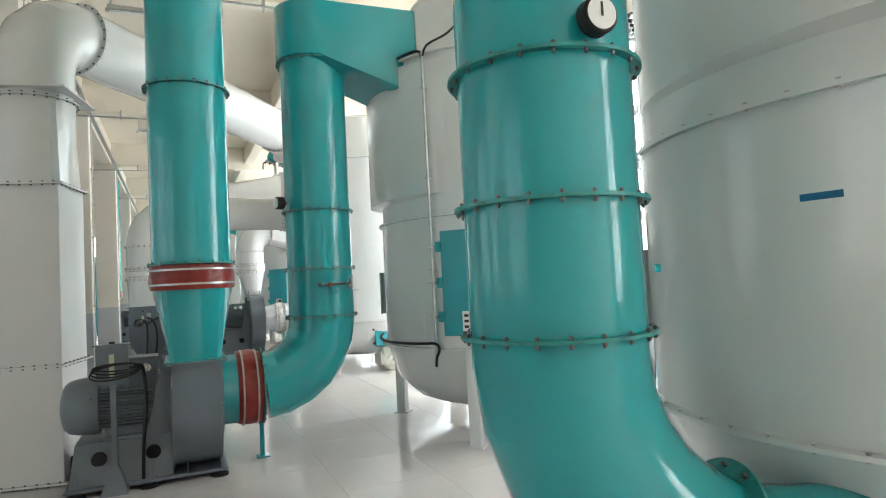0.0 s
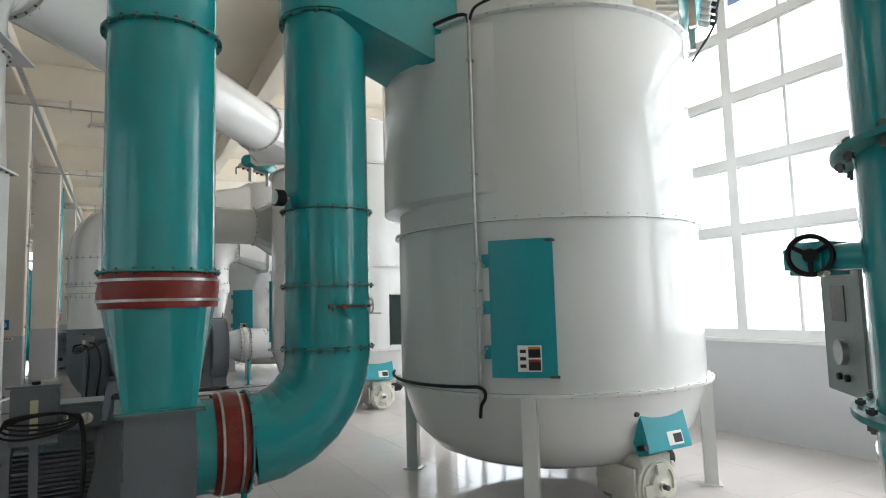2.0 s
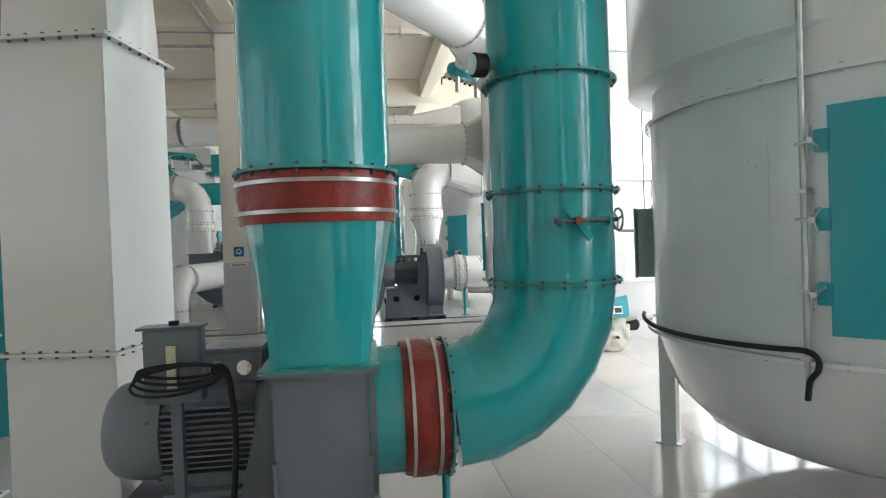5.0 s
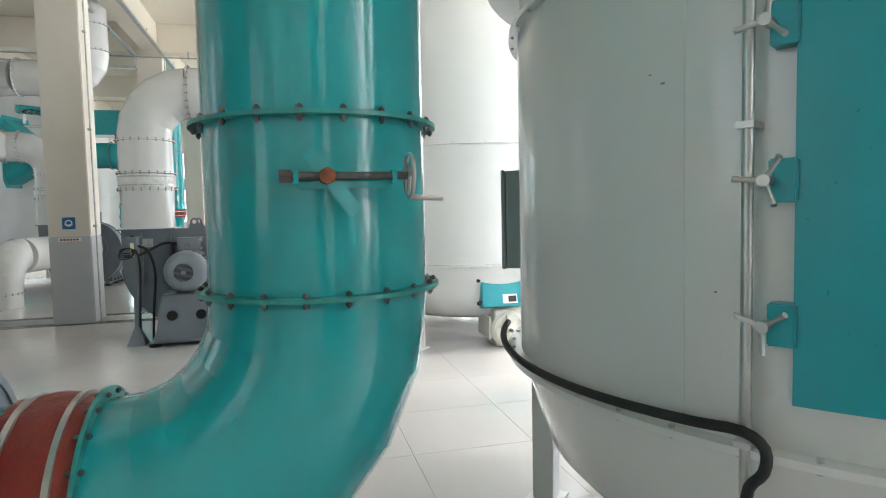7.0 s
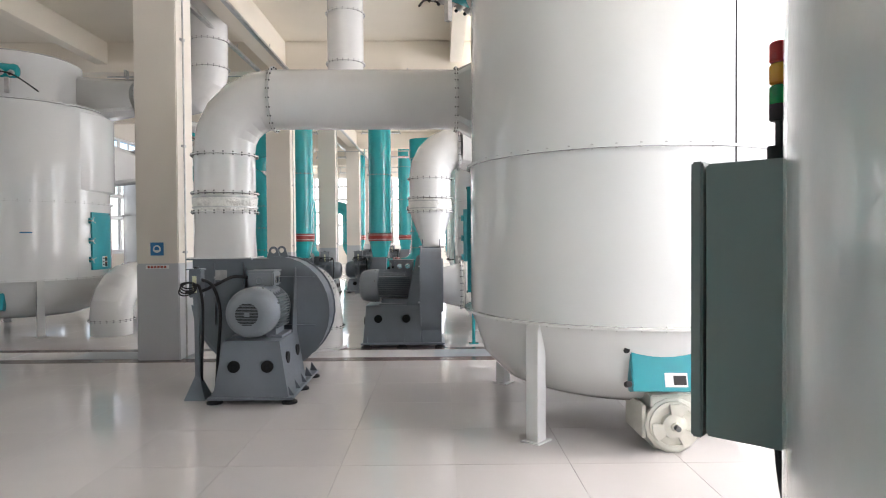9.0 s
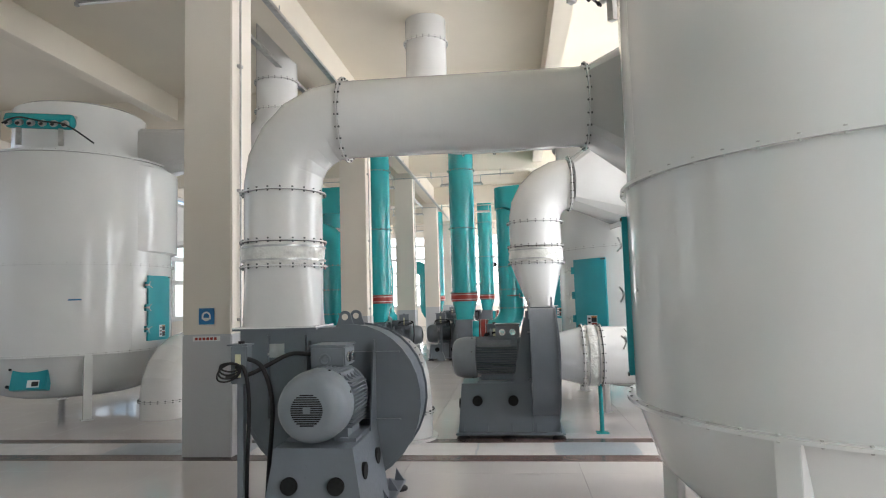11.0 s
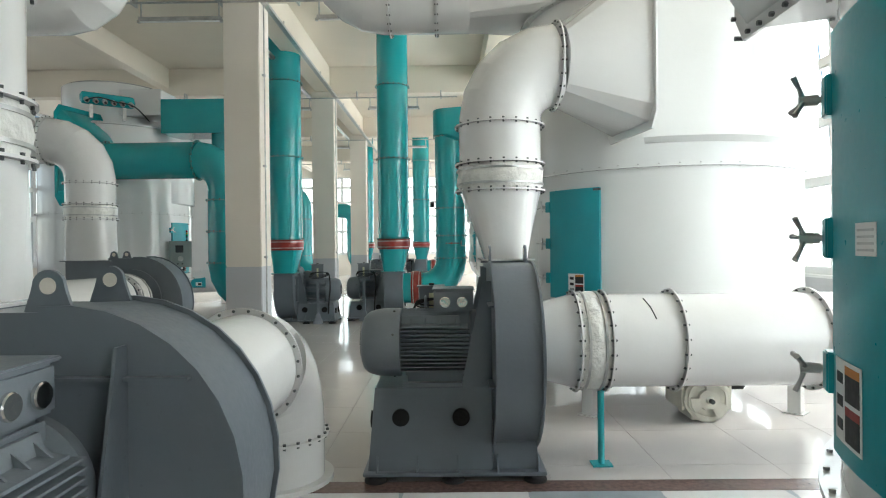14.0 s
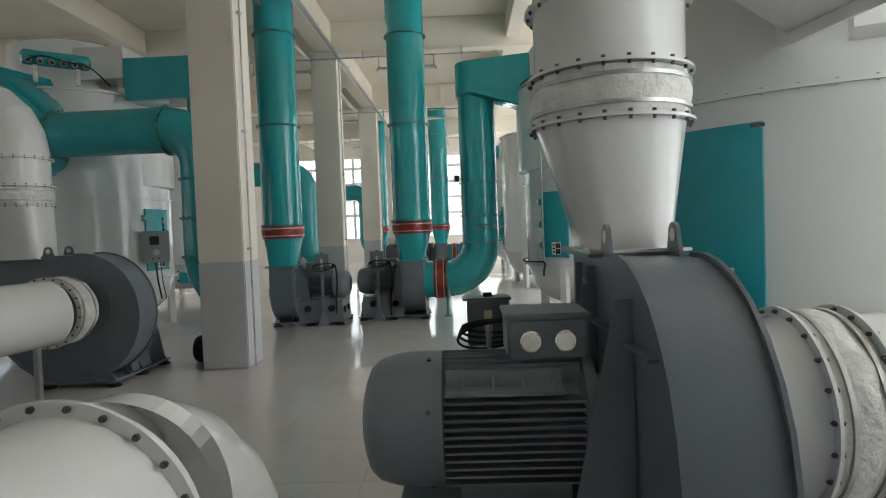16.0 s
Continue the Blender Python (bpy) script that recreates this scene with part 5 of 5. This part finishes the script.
def fluorescent(x, y, z, length, along_y):
    f = thing("fluorescent_lamp", "slim white fluorescent lamp hung below the ceiling, unlit", "lamp", (x, y, z), 90 if along_y else 0, group="hanging lamps")
    part("body", box((-length / 2, -0.03, 0), (length / 2, 0.03, 0.05), bevel=0.006), STEEL, f)
    part("tube", cyl((-length / 2 + 0.03, 0, -0.018), (length / 2 - 0.03, 0, -0.018), 0.013, seg=12), TUBE, f)
    for s in (-1, 1):
        part("end_cap", box((s * length / 2 - 0.02, -0.02, -0.035), (s * length / 2 + 0.02, 0.02, 0.005)), STEEL, f)
        part("hanger", cyl((s * length * 0.47, 0, 0.05), (s * length * 0.47, 0, 0.27), 0.013, seg=8), STEEL, f)


for cy in COLUMN_Y[1:]:
    for lx in (-2.67, 0.02):
        fluorescent(lx, cy - 0.06, 5.0, 1.25, False)
    rail = thing("lamp_conduit", "thin galvanised conduit carrying the lamps below the beam", "conduit", (0, cy - 0.06, 5.27), group="lamp conduits")
    part("pipe", cyl((-5.6, 0, 0), (1.6, 0, 0), 0.016, seg=8), STEEL, rail)
    for x in (-5.2, -3.4, -0.9, 1.2):
        part("clip", box((x - 0.015, -0.02, -0.02), (x + 0.015, 0.15, 0.16)), STEEL, rail)
for x in (-1.45, -2.1):
    ct = thing("cable_tray", "slim galvanised cable tray along the beam", "cable tray", (x, 0, 5.3), group="cable trays")
    part("tray", box((-0.04, 2, 0), (0.04, 42, 0.05)), STEEL, ct)
    for k in range(14):
        part("hanger", cyl((0, 3 + 3 * k, 0.05), (0, 3 + 3 * k, 0.16), 0.008, seg=6), STEEL, ct)
for cy in COLUMN_Y:
    pp = thing("conduit_pipe", "thin galvanised conduit on the column side", "conduit", (-1.44, cy + 0.25, 0), group="column conduits")
    part("pipe", cyl((-0.03, -0.1, 0), (-0.03, -0.1, 5.3), 0.012, seg=8), STEEL, pp)
    for z in (1.4, 2.8, 4.2):
        part("clip", box((-0.06, -0.13, z), (-0.014, -0.07, z + 0.03)), STEEL, pp)

for label, a0, a1, z0, z1 in (("small framed paper label on the second tank", 183.2, 184.6, 1.565, 1.62), ("tiny framed paper label on the second tank near its door", 179.4, 180.2, 1.525, 1.575)):
    lb = thing("tank_label", label, "label", (*TANK_C, 0))
    pap = part("paper", curved_panel(1.388, a0, a1, z0, z1, 0.0012, 3), PAPER, lb)
    for zz in (z0, z1 - 0.003):
        part("border", curved_panel(1.388, a0, a1, zz, zz + 0.003, 0.0008, 2, 0.0012), BOLT, lb)
    for aa in (a0, a1 - 0.12):
        part("border", curved_panel(1.388, aa, aa + 0.12, z0 + 0.003, z1 - 0.003, 0.0008, 1, 0.0012), BOLT, lb)
    for k in range(2):
        q = a0 + (a1 - a0) * (0.3 + 0.25 * k)
        part("letter_bar", curved_panel(1.388, q, q + (a1 - a0) * 0.12, z0 + 0.015, z1 - 0.015, 0.0008, 1, 0.0012), INK, lb)
lb = thing("door_notice", "worn paper notice with faint lines on the turquoise door", "notice", (*TANK_C, 0))
part("paper", curved_panel(1.388, 164.6, 168.6, 1.53, 1.60, 0.001, 3, 0.0352), PAPER, lb)
for k in range(4):
    part("line_bar", curved_panel(1.388, 165.0, 168.2, 1.54 + 0.014 * k, 1.545 + 0.014 * k, 0.0006, 2, 0.0362), STEEL, lb)
tp = thing("tape_strip", "strip of blue tape on the western tank", "tape", (-5.585, 16.8, 0))
part("tape", curved_panel(1.388, -58, -51, 1.70, 1.722, 0.002, 4), BLUETAPE, tp)
# pen strokes left on the white ducts and the fan
for at, pts in (((0, 0, 0), [(2.69, 14.80, 1.177), (2.712, 14.715, 1.127), (2.732, 14.652, 1.052)]),):
    pm = thing("pen_stroke", "short black marker stroke on the white inlet pipe", "marker stroke", at)
    part("stroke", sweep(pts, 0.004, 6), INK, pm)
bl = thing("rubber_buffer", "black rubber wheel leaning at the column base", "wheel", (-2.17, 20.2, 0))
part("tyre", lathe_axis((-0.15, 0, 0.17), (1, 0, 0), [(0.10, 0), (0.15, 0.01), (0.17, 0.04), (0.17, 0.09), (0.15, 0.12), (0.10, 0.13)], 32), BLACK, bl)
dc = thing("drop_cable", "thin dark cable hanging down the second tank", "cable", (*TANK_C, 0))
q = radians(-72)
part("cable", cyl((1.41 * math.cos(q), 1.41 * math.sin(q), 1.0), (1.41 * math.cos(q), 1.41 * math.sin(q), 3.87), 0.006, seg=8), BLACK, dc)
# marks and scratches on the enamel
for k in range(12):
    a, z = random.uniform(-175, -120), random.uniform(1.0, 2.15)
    if -146 < a < -123:
        continue
    sc = thing("paint_chip", "tiny dark chip in the white enamel", "paint chip", (X_T, 5.952, 0), group="paint chips")
    part("chip", curved_panel(1.388, a, a + random.uniform(0.15, 0.5), z, z + random.uniform(0.002, 0.006), 0.0008, 1), GREY, sc)

# ---- pieces of the floor ----
TILE = 0.8
tile_mesh = finish(box((0.0015, 0.0015, -0.012), (TILE - 0.0015, TILE - 0.0015, 0), bevel=0), FLOORM)
count = 0
for i in range(21):
    for j in range(62):
        x0, y0 = X_LEFT - 0.1 + i * TILE, -4.4 + j * TILE + 0.03
        if -0.6 < x0 < 6.4 and 2.4 < y0 < 23 and count < 300:
            shared("tile", tile_mesh, floor, Matrix.Translation((x0, y0, 0)))
            count += 1
rest = bmesh.new()
used = 0
for i in range(21):
    for j in range(62):
        x0, y0 = X_LEFT - 0.1 + i * TILE, -4.4 + j * TILE + 0.03
        if -0.6 < x0 < 6.4 and 2.4 < y0 < 23 and used < 300:
            used += 1
            continue
        q = [rest.verts.new((x0 + a, y0 + b, 0)) for a, b in ((0.0015, 0.0015), (TILE - 0.0015, 0.0015), (TILE - 0.0015, TILE - 0.0015), (0.0015, TILE - 0.0015))]
        rest.faces.new(q)
ob = part("tile_field", rest, FLOORM, floor)
ob["kind"] = "stuff"
for k in range(19):
    x0 = 1.018 + 0.812 * (k - 13)
    if x0 > X_LEFT and x0 + 0.81 < X_RIGHT:
        grey = k in (2, 5, 8, 9, 14, 17)
        bm = bmesh.new()
        left = [(x0 + 0.004 + 0.035 * abs(noise.noise(Vector((k * 1.7, i * 0.9, 0)))) - (0.012 if grey else 0), 13.855 + 0.52 * i / 8) for i in range(9)]
        right = [(x0 + 0.806 - 0.035 * abs(noise.noise(Vector((k * 1.7 + 9, i * 0.9, 0)))) + (0.012 if grey else 0), 14.375 - 0.52 * i / 8) for i in range(9)]
        top = 0.0045 if grey else 0.003
        loft(bm, [[Vector((x, y, z)) for x, y in left[::-1] + right[::-1]] for z in (-0.004, top)])
        strip = new("strip_slab", finish(bm, BLUEGREY if grey else PALE))
        strip.parent = floor
slab("strip_bed", (X_LEFT, 13.856, -0.005), (X_RIGHT, 14.374, 0.001), BLUEGREY, "blue-grey bed under the strip slabs")
